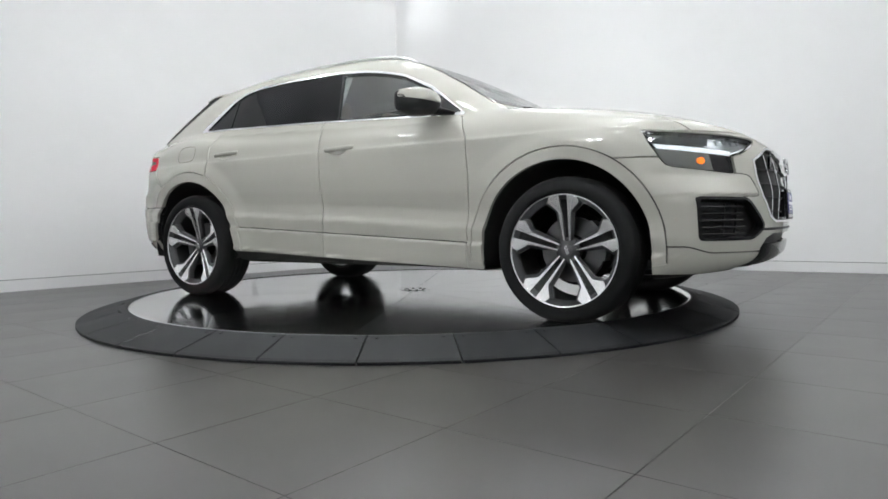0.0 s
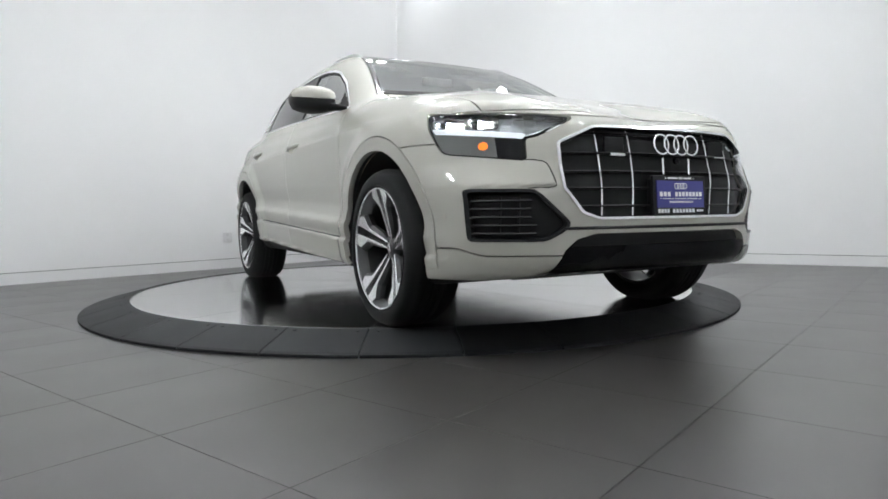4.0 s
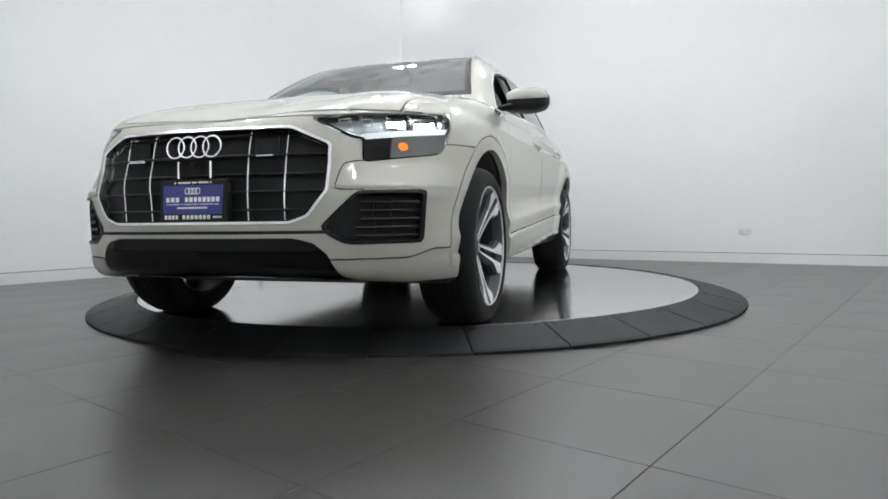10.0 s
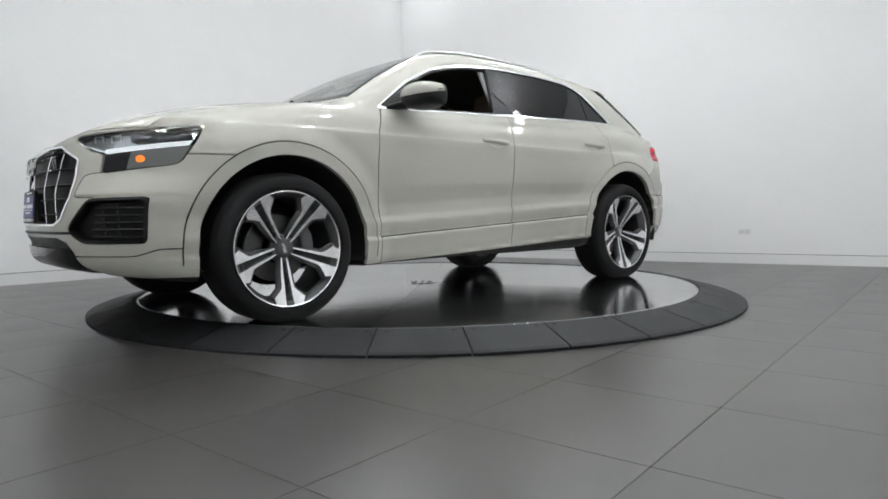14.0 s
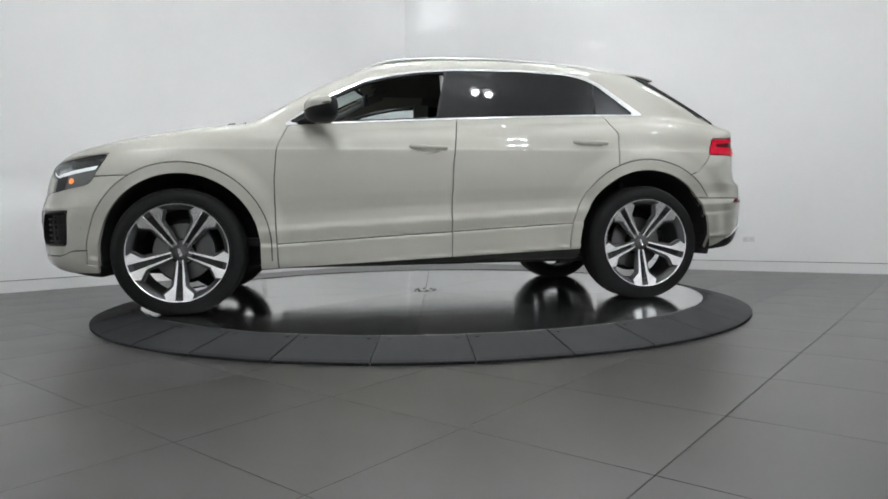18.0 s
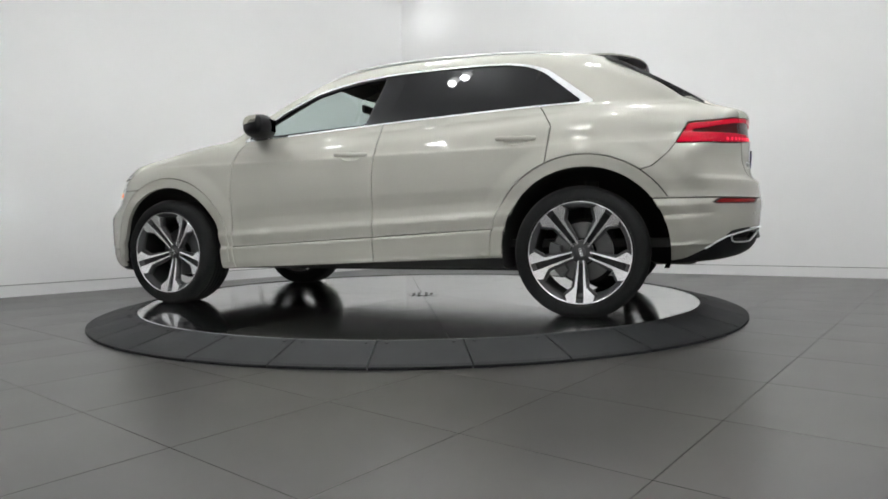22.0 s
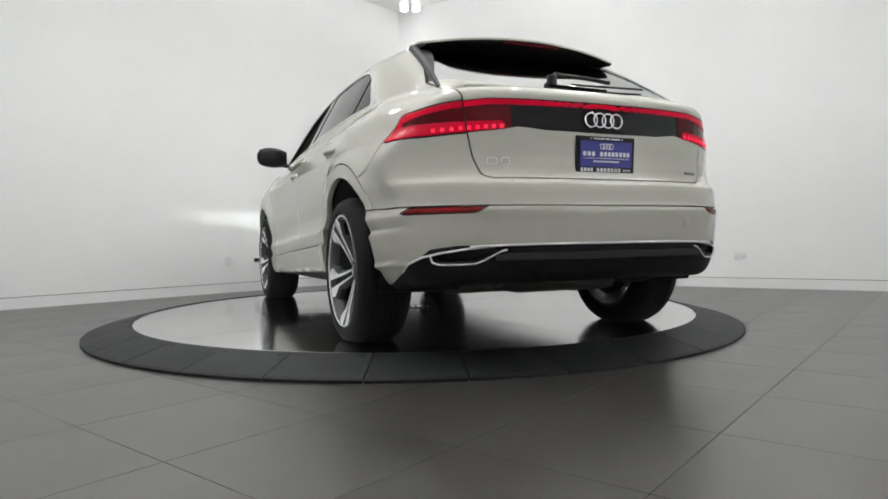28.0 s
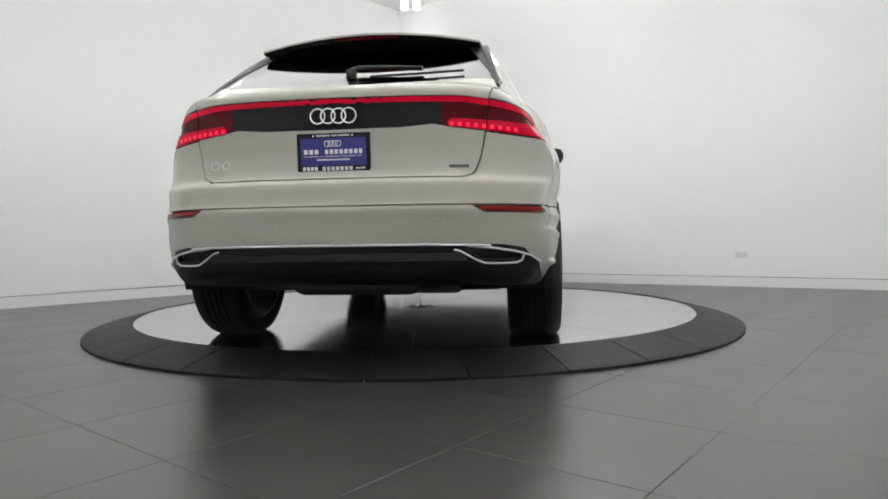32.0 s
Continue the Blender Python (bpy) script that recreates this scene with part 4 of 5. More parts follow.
    lathe([(.08, -.02), (.175, -.02), (.175, -.05), (.08, -.05)], 48, M_DISCBRAKE, "brake_disc", wheel, "steel brake disc")
    # caliper stays behind the spokes
    cal = []
    for k in range(9):
        a = radians(-35 + 70 * k / 8)
        cal.append(a)
    vs, fs = [], []
    for a in cal:
        for r, h in ((.13, .02), (.195, .02), (.195, -.07), (.13, -.07)):
            vs.append((r * math.cos(a), r * math.sin(a), h))
    for k in range(8):
        for i in range(4):
            j = (i + 1) % 4
            fs.append((k * 4 + i, (k + 1) * 4 + i, (k + 1) * 4 + j, k * 4 + j))
    fs += [(0, 1, 2, 3), (35, 34, 33, 32)]
    put("brake_caliper", mesh_of("brake_caliper", vs, fs, M_RIMGREY, False), wheel, "grey brake caliper", m=pose(0, 0, 0, 0, 0, 180 if (x > 0) == (out > 0) else 0))
    lathe([(.08, -.10), (.20, -.10), (.20, -.11), (.001, -.11), (.001, -.10)], 32, M_DARK, "brake_shield", wheel, "dark brake shield", closed=False)
    return wheel


M_RIMGREY = mat("grey_rim_paint", (0.13, 0.133, 0.135), 0.35, metal=0.5, grain=0.08, scale=80)
WHEEL_TURN = {}


def build_wells(car):
    for wx, r in ((WHEEL_X, .470), (-WHEEL_X, .486)):
        for s in (1, -1):
            vs, fs = [], []
            n = 24
            for k in range(n + 1):
                a = radians(-25 + 230 * k / n)
                for yy in (.935, .52):
                    vs.append((wx + r * math.cos(a), s * yy, max(ARCH_Z + r * math.sin(a), .285)))
            for k in range(n):
                fs.append((2 * k, 2 * k + 1, 2 * k + 3, 2 * k + 2))
            c = len(vs)
            vs.append((wx, s * .52, ARCH_Z))
            for k in range(n):
                fs.append((2 * k + 1, c, 2 * k + 3))
            put("wheel_well", mesh_of("wheel_well", vs, fs, M_DARK), car, "black wheel housing liner")


# ------------------------------------------------------------------ car: cabin
def build_cabin(car):
    part("cabin_floor", box_bm((3.4, 1.5, .05), (-.4, 0, .42)), M_CABIN, car, "black cabin floor")
    part("dashboard", box_bm((.42, 1.50, .22), (.72, 0, 1.06), .06, 3), M_CABIN, car, "black dashboard", smooth=True)
    part("dash_top", box_bm((.62, 1.50, .05), (.92, 0, 1.155), .02, 2, Matrix.Rotation(radians(3), 4, "Y")), M_CABIN, car, "black dashboard top", smooth=True)
    wheel = [(.40 - .10 * math.sin(a) * .4, .37 + .18 * math.cos(a), 1.02 + .18 * math.sin(a)) for a in [k * math.pi / 16 for k in range(32)]]
    part("steering_wheel", tube_bm(wheel, .015, 8, True), M_CABIN, car, "black steering wheel", smooth=True)
    part("steering_hub", box_bm((.06, .16, .12), (.43, .37, 1.01), .02), M_CABIN, car, "black steering wheel hub")
    for y in (.37, -.37):
        part("front_seat_cushion", box_bm((.52, .50, .16), (-.10, y, .66), .05, 3), M_TAN, car, "tan leather seat cushion", smooth=True)
        part("front_seat_back", box_bm((.16, .50, .62), (-.42, y, .98), .06, 3, Matrix.Rotation(radians(-14), 4, "Y")), M_TAN, car, "tan leather seat back", smooth=True)
        part("headrest", box_bm((.10, .27, .19), (-.53, y, 1.36), .04, 3, Matrix.Rotation(radians(-10), 4, "Y")), M_TAN, car, "tan leather headrest", smooth=True)
    part("rear_bench", box_bm((.55, 1.0, .18), (-1.05, 0, .68), .05, 3), M_TAN, car, "tan leather rear bench", smooth=True)
    part("rear_backrest", box_bm((.16, 1.0, .60), (-1.36, 0, .98), .06, 3, Matrix.Rotation(radians(-18), 4, "Y")), M_TAN, car, "tan leather rear backrest", smooth=True)
    part("headliner", box_bm((1.50, 1.04, .02), (-.52, 0, 1.610), .005), M_CABINGREY, car, "dark grey headliner")
    for s in (1, -1):
        part("pillar_lining", tube_bm([(.86, s * .74, 1.24), (.55, s * .655, 1.42), (.28, s * .575, 1.57)], .028, 8), M_CABINGREY, car, "dark grey windscreen pillar lining", smooth=True)
        part("pillar_lining", box_bm((.13, .03, .42), (-.20, s * .735, 1.38), .01, 2, Matrix.Rotation(radians(s * 27), 4, "X")), M_PILLARSHEEN, car, "door pillar lining, its reflection painted pale")
    part("rear_view_mirror", box_bm((.03, .24, .065), (.33, 0, 1.47), .012, 2), M_CABIN, car, "black interior mirror", smooth=True)
    for s in (1, -1):
        part("sun_visor", box_bm((.16, .36, .012), (.22, s * .36, 1.555), .005, 2, Matrix.Rotation(radians(22), 4, "Y")), M_CABINGREY, car, "dark grey sun visor")
    part("window_sticker", box_bm((.002, .26, .06), (.93, -.40, 1.255), 0, 1, Matrix.Rotation(radians(-58), 4, "Y")), M_WHITE, car, "white paper sheet behind the windscreen")


# ------------------------------------------------------------------ car: fittings
def on_body(x, y, z, axis):
    """The point of the body surface straight out from (x, y, z) along an axis, and its normal."""
    o, d = np.array([[x, y, z]], float), np.array([axis], float)
    lo, hi = 0.0, 3.0
    for _ in range(40):
        mid = (lo + hi) / 2
        if body_field(o + d * mid)[0] > 0:
            hi = mid
        else:
            lo = mid
    p = o + d * lo
    return Vector(p[0]), Vector(body_normals(p)[0])


def ring_bm(r, thick, seg=40, tube=8):
    bm = bmesh.new()
    rows = []
    for i in range(seg):
        a = 2 * math.pi * i / seg
        rows.append([bm.verts.new(((r + thick * math.cos(b)) * math.cos(a), (r + thick * math.cos(b)) * math.sin(a), thick * .7 * math.sin(b))) for b in [2 * math.pi * k / tube for k in range(tube)]])
    for i in range(seg):
        for k in range(tube):
            bm.faces.new((rows[i][k], rows[(i + 1) % seg][k], rows[(i + 1) % seg][(k + 1) % tube], rows[i][(k + 1) % tube]))
    return bm


def facing(x, y, z, sign, tilt=0):
    """Pose of a flat thing on the nose (sign 1) or tail (-1): local x to its right as seen, y up, z out."""
    m = Matrix(((0, 0, sign, x), (sign, 0, 0, y), (0, 1, 0, z), (0, 0, 0, 1)))
    return m @ Matrix.Rotation(radians(tilt), 4, "X")


def rings(car, m, r, pitch, thick):
    for i in range(4):
        part("badge_ring", ring_bm(r, thick), M_CHROME, car, "bright badge ring", m @ Matrix.Translation(((i - 1.5) * pitch, 0, .002 * (i % 2))), smooth=True)


def plate(car, m, w=.318, h=.166):
    p = new("licence_plate")
    p.parent = car
    p.matrix_basis = m
    p["label"] = "blue dealer plate in a black frame"
    part("plate_frame", box_bm((w, h, .014), (0, 0, 0), .004, 2), M_BLACK, p, "black plastic plate frame")
    part("plate_panel", box_bm((w - .036, h - .052, .004), (0, .004, .0085)), M_PLATEBLUE, p, "deep blue plate panel")

    def bar(u, v, a, b, mat_=M_WHITE):
        part("print_bar", box_bm((a, b, .0015), (u, v, .0112)), mat_, p, "white print")

    def words(spans, v, size, z=.0112, step=.0):
        # unlettered print: plain bars, one for each stroke group
        for u0, u1 in spans:
            n = max(1, round((u1 - u0) / step)) if step else 1
            for k in range(n):
                a, b = u0 + (u1 - u0) * k / n, u0 + (u1 - u0) * (k + 1) / n
                gap = .16 * (b - a) if step else 0
                part("print_bar", box_bm((b - a - 2 * gap, size, .0015), ((a + b) / 2, v, z)), M_WHITE, p)
    words(((-.072, -.012), (-.006, .018), (.024, .072)), h / 2 - .011, .007, .0078, .007)
    words(((-.130, -.060), (-.038, .130)), .004, .019, .0112, .0215)
    words(((-.125, -.118), (-.112, -.062), (-.056, -.044), (-.038, .03), (.036, .1), (.106, .125)), -.015, .0035, .0112, .008)
    words(((-.072, .072),), -.029, .007, .0112, .009)
    words(((-.138, -.068), (-.052, .085)), -h / 2 + .017, .016, .0078, .0185)
    words(((.095, .138),), -h / 2 + .017, .008, .0078, .011)
    for i in range(4):
        part("print_ring", ring_bm(.012, .0016, 24, 6), M_WHITE, p, m=Matrix.Translation(((i - 1.5) * .016, .038, .0112)))
    for u in (-.085, .085):
        part("plate_screw", cyl_bm(.004, .003, (u, h / 2 - .012, .008), 10), M_CHROME, p)
    return p


def build_grille(car):
    # bars stand across the opening
    for z in (.856, .775, .70, .632, .560):
        half_w = .53 - max(0, (z - .80)) * 1.6 - max(0, (.60 - z)) * .9
        path = []
        for k in range(-8, 9):
            y = half_w * k / 8
            path.append((nose_x(y, z) - .024, y, z))
        part("grille_slat", tube_bm(path, .0055, 6, flat=1.8), M_GRILLE, car, "black grille slat")
    for y in (-.385, -.232, .232, .385):
        z1 = .868 if abs(y) < .3 else .862
        path = []
        for z in (.52, .60, .66, .70, .76, .82, z1):
            bend = .006 if .63 < z < .72 else 0
            path.append((nose_x(y, z) - .022 + bend, y + (bend if y > 0 else -bend) * .6, z))
        part("grille_bar", tube_bm(path, .0034, 8), M_CHROME, car, "bright upright grille bar", smooth=True)
    for y in (-.077, .077):
        part("grille_bar", tube_bm([(2.466, y, .69), (2.462, y, .758)], .0045, 8), M_CHROME, car, "short bright grille bar", smooth=True)
    for s in (-1, 1):
        y = s * .308
        x = nose_x(y, .78)
        part("sensor_panel", box_bm((.012, .110, .066), (x - .030, y, .812), .004), M_GLOSSBLACK, car, "gloss black sensor panel")
        part("lower_panel", box_bm((.010, .15, .085), (x - .036, y, .545), .004), M_GRILLE, car, "black grille filler panel")
    part("badge_bar", box_bm((.006, .075, .010), (nose_x(.308, .768) - .004, -.308, .768), .001), M_WHITE, car, "small bright badge")
    part("badge_bar", box_bm((.006, .075, .005), (nose_x(.308, .772) - .004, .308, .772), .001), M_CHROME, car, "thin bright trim")
    rings(car, facing(2.464, 0, .815, 1, -8), .042, .0585, .0038)
    part("camera_eye", cyl_bm(.014, .012, (2.464, 0, .748), 20, Matrix.Rotation(radians(90), 4, "Y"), bevel=.002), M_GLOSSBLACK, car, "round front camera eye")
    plate(car, facing(2.478, .004, .601, 1, -4))
    part("plate_holder", box_bm((.03, .30, .14), (2.455, .004, .60), .004), M_BLACK, car, "black plate holder")
    # dark joint below the grille
    seam = []
    for k in range(25):
        y = -.55 + 1.1 * k / 24
        p, n = on_body(1.8, abs(y), .472, (1, 0, 0))
        seam.append((p.x - .001, y, p.z))
    part("bumper_joint", tube_bm(seam, .0075, 6), M_BLACK, car, "dark joint under the grille")
    # corner intakes, and the joint round the blade above each
    for s in (-1, 1):
        edge = []
        for y, z in ((.668, .750), (.640, .748), (.612, .742), (.600, .732), (.594, .71), (.588, .68), (.584, .655), (.583, .642), (.592, .6365), (.615, .6355), (.645, .635), (.68, .635)):
            p, n = on_body(1.5, y, z, (1, 0, 0))
            q = p - n * .0006
            edge.append((q.x, s * q.y, q.z))
        part("blade_joint", tube_bm(edge, .0026, 6), M_DARK, car, "fine joint round the bumper blade")
        for z in (.452, .485, .518, .551, .584):
            path = []
            y0 = .66 if z > .5 else .64
            for k in range(6):
                y = y0 + (.845 - y0) * k / 5
                path.append((nose_x(y, z) - .024, s * y, z))
            part("intake_slat", tube_bm(path, .007, 6), M_BLACK, car, "black intake slat")
        for y in (.70, .76):
            path = [(nose_x(y, z) - .026, s * y, z) for z in (.445, .50, .55, .60)]
            part("intake_post", tube_bm(path, .006, 6), M_BLACK, car, "black intake post")
        # parking sensors
        for y, z in ((.93, .555),):
            p, n = on_body(2.065, .2, .525, (0, 1, 0))
            p.y *= s
            part("parking_sensor", cyl_bm(.011, .006, tuple(p), 16, Vector((n.x, n.y * s, n.z)).to_track_quat("Z", "Y").to_matrix().to_4x4()), M_PAINTDOT, car, "small round parking sensor")


def build_lamps_front(car):
    for s in (-1, 1):
        lamp = new("head_lamp")
        lamp.parent = car
        lamp["label"] = "narrow head lamp with projector units, switched on"
        # light strip along the inner point
        tip = []
        for k in range(8):
            y = .48 + (.655 - .48) * k / 7
            p, n = on_body(1.3, y, .905 - .060 * k / 7, (1, 0, 0))
            q = p - n * .012
            tip.append((q.x, q.y * s, q.z))
        part("light_strip", tube_bm(tip, .005, 6), M_DRL, lamp, "white running light strip", smooth=True)
        # projector units in dark boxes
        for y, z, w in ((.59, .905, .045), (.665, .906, .045)):
            p, n = on_body(1.3, y, z, (1, 0, 0))
            d = Vector((n.x, n.y * s, 0)).normalized()
            c = Vector((p.x, p.y * s, z)) - d * .045
            turn = d.to_track_quat("X", "Z").to_matrix().to_4x4()
            part("projector_frame", ring_box(w, .030, .030), M_CHROMEDARK, lamp, "bright projector frame", Matrix.Translation(c) @ turn)
            part("projector_lens", box_bm((.01, w * .8, .024), (-.005, 0, 0), .003), M_LENS, lamp, "dark projector lens", Matrix.Translation(c) @ turn)
        # main beams: glowing faces at the end of short square tunnels
        for y, wide in BEAMS:
            front = [on_body(1.3, y + q * wide / 2, BEAM_Z, (1, 0, 0))[0].x - .020 for q in (-1, 1)]
            xb = min(front) - .062
            rim_, end = [], []
            for (q, z) in ((-1, -.021), (1, -.021), (1, .021), (-1, .021)):
                yy = s * (y + q * wide / 2)
                rim_.append((front[0 if q < 0 else 1], yy, BEAM_Z + z))
                end.append((xb, yy, BEAM_Z + z))
            bm = bmesh.new()
            a = [bm.verts.new(v) for v in rim_]
            b = [bm.verts.new(v) for v in end]
            for k in range(4):
                bm.faces.new((a[k], a[(k + 1) % 4], b[(k + 1) % 4], b[k]))
            part("beam_unit", bm, M_GLOSSBLACK, lamp, "black tunnel of the main beam unit")
            part("beam_source", box_bm((.004, wide - .002, .036), (xb, s * y, BEAM_Z - .002)), M_BEAM, lamp, "glowing main beam unit")
            # bright filament between a shutter that cuts the beam off above and a lip below
            part("beam_lip", box_bm((.002, wide + .004, .007), (xb + .020, s * y, BEAM_Z + .0100)), M_GLOSSBLACK, lamp, "black lip of the beam unit")
            part("beam_filament", box_bm((.0008, wide - .006, .0012), (xb + .004, s * y, BEAM_Z + .0160)), M_FILAMENT, lamp, "thin dazzling beam strip")
            part("beam_shutter", box_bm((.003, wide + .02, .012), (xb + .062, s * y, BEAM_Z + .0205)), M_GLOSSBLACK, lamp, "black shutter of the beam unit")
        # amber marker
        p, n = on_body(1.3, .776, .812, (1, 0, 0))
        d = Vector((n.x, n.y * s, n.z))
        turn = d.to_track_quat("Z", "Y").to_matrix().to_4x4()
        shape = [(.019 * math.cos(q) + .004 * (math.cos(q) > .5), .017 * math.sin(q)) for q in [k * math.pi / 8 for k in range(16)]]
        part("amber_marker", prism_bm(shape if s > 0 else [(-u, v) for u, v in shape[::-1]], .007, .002), M_AMBER, lamp, "glowing amber marker", Matrix.Translation(Vector((p.x, p.y * s, p.z)) - d * .007) @ turn)


def ring_box(w, h, d):
    bm = bmesh.new()
    t = .004
    for (sy, sz, cy, cz) in ((w, t, 0, h / 2), (w, t, 0, -h / 2), (t, h, w / 2, 0), (t, h, -w / 2, 0)):
        bmesh.ops.create_cube(bm, size=1.0, matrix=Matrix.Translation((d / 2 - .01, cy, cz)) @ Matrix.Diagonal((d, sy, sz, 1)))
    return bm


M_DRL = mat("running_light", (0.9, 0.92, 0.95), 0.3, emit=(0.95, 0.98, 1.0), power=0.35)
M_BEAM = mat("main_beam", (0.9, 0.95, 1), 0.3, emit=(0.92, 0.98, 1.0), power=60.0)
M_FILAMENT = mat("beam_filament", (0.9, 0.95, 1), 0.3, emit=(0.90, 1.0, 0.97), power=30000.0)
M_PAINTDOT = mat("sensor_paint", (0.40, 0.38, 0.33), 0.4, coat=0.5)
M_SATIN = mat("satin_rail", (0.62, 0.63, 0.63), 0.3, metal=1.0, grain=0.05, scale=80)


def loft(sections, closed_ring=True, caps=True):
    bm = bmesh.new()
    rows = [[bm.verts.new(p) for p in sec] for sec in sections]
    n = len(rows[0])
    for a, b in zip(rows, rows[1:]):
        for k in range(n if closed_ring else n - 1):
            j = (k + 1) % n
            bm.faces.new((a[k], a[j], b[j], b[k]))
    if caps:
        bm.faces.new(rows[0][::-1])
        bm.faces.new(rows[-1])
    return bm


def build_mirrors(car):
    for s in (1, -1):
        mir = new("door_mirror")
        mir.parent = car
        mir["label"] = "door mirror with a beige cap and black lower half"
        for name, material, lab in (("mirror_cap", M_PAINT, "beige mirror cap"), ("mirror_base", M_BLACK, "black mirror lower shell")):
            secs = []
            cap = name == "mirror_cap"
            for k in range(13):
                u = k / 12
                y = .905 + .235 * u
                f = max(.02, math.sin(math.pi * min(.12 + u * .80, .97))) ** .36
                if k == 12:
                    f *= .6
                cx, cz = .650 - .045 * u, 1.221 + .006 * u
                if not cap:
                    f *= .975
                ring_pts = []
                for q in range(24):
                    a = 2 * math.pi * q / 24
                    ca, sa = math.cos(a), math.sin(a)
                    rx = (.130 if ca > 0 else .070) * f
                    px = cx + rx * math.copysign(abs(ca) ** .66, ca)
                    pz = cz + .080 * f * math.copysign(abs(sa) ** .66, sa)
                    if cap:
                        px, pz = max(px, cx - .010), max(pz, cz + .014 - .15 * (px - cx))
                    ring_pts.append((px, s * y, pz))
                secs.append(ring_pts if s > 0 else ring_pts[::-1])
            part(name, loft(secs), material, mir, lab, smooth=True)
        arm = []
        for k in range(6):
            u = k / 5
            cx, cz, y, a, b = .765 - .10 * u, 1.168 + .024 * u, .865 + .11 * u, .050 + .012 * u, .014 + .018 * u
            ring_pts = [(cx + a * math.cos(q * math.pi / 8), s * y, cz + b * math.sin(q * math.pi / 8)) for q in range(16)]
            arm.append(ring_pts if s > 0 else ring_pts[::-1])
        part("mirror_arm", loft(arm), M_BLACK, mir, "black mirror arm", smooth=True)
        part("mirror_glass", box_bm((.004, .135, .080), (.566, s * 1.020, 1.230), .001), M_MIRROR, mir, "mirror glass")
        tri = [(.845, 1.170), (.66, 1.172), (.66, 1.285)]
        bm = bmesh.new()
        a = [bm.verts.new((x, s * (float(GREEN(np.array([x]))[0]) - .5 * (z - float(BELT(x))) + .004), z)) for x, z in tri]
        bm.faces.new(a)
        part("mirror_corner", bm, M_BLACK, mir, "black corner plate of the mirror")


M_MIRROR = mat("mirror_silver", (0.06, 0.06, 0.065), 0.02, metal=1.0)


def build_handles(car):
    for x0, x1, z0, z1 in HANDLES:
        for s in (1, -1):
            path, cup = [], []
            for k in range(11):
                u = k / 10
                x, z = x0 + (x1 - x0) * u, z0 + (z1 - z0) * u
                p, n = on_body(x, .3, z, (0, 1, 0))
                lift = .026 * max(0.0, math.sin(math.pi * u)) ** .45
                path.append((x, s * (p.y + lift - .004), z))
            part("door_handle", tube_bm(path, .0145, 10, flat=.55), M_PAINT, car, "beige pull handle", smooth=True)


def build_rails(car):
    for s in (1, -1):
        path = []
        for k in range(25):
            u = k / 24
            x = .36 - 1.72 * u
            y = .575 - .055 * u
            p, n = on_body(x, y, 1.2, (0, 0, 1))
            lift = .015 * max(0.0, min(1, min(u, 1 - u) / .06)) ** .6
            path.append((x, s * y, p.z + lift - .006))
        part("roof_rail", tube_bm(path, .011, 10, flat=1.1), M_SATIN, car, "satin silver roof rail", smooth=True)


def build_wipers(car):
    def spot(x, y, up):
        p, n = on_body(x, y, 1.0, (0, 0, 1))
        return tuple(p + n * up)
    for y0, y1 in ((.58, -.06), (-.08, -.64)):
        blade = [spot(1.17 - .05 * abs(y0 + (y1 - y0) * k / 8) ** 2, y0 + (y1 - y0) * k / 8, .009) for k in range(9)]
        part("windscreen_wiper", tube_bm(blade, .008, 6), M_BLACK, car, "black windscreen wiper blade", smooth=True)
        part("wiper_arm", tube_bm([spot(1.26, y0 - .02, .006), spot(1.23, y0 - .06, .012), spot(1.185, (y0 + y1) / 2, .014)], .007, 6), M_BLACK, car, "black windscreen wiper arm", smooth=True)


def build_fuel_flap(car):
    path = []
    for k in range(28):
        a = 2 * math.pi * k / 28
        c, s = math.cos(a), math.sin(a)
        x = -1.575 + .100 * math.copysign(abs(c) ** .6, c)
        z = 1.075 + .062 * math.copysign(abs(s) ** .6, s)
        p, n = on_body(x, .3, z, (0, 1, 0))
        path.append((x, -p.y + .0008, z))
    part("fuel_flap_joint", tube_bm(path, .0020, 6, True), M_DARK, car, "fine joint round the fuel flap")


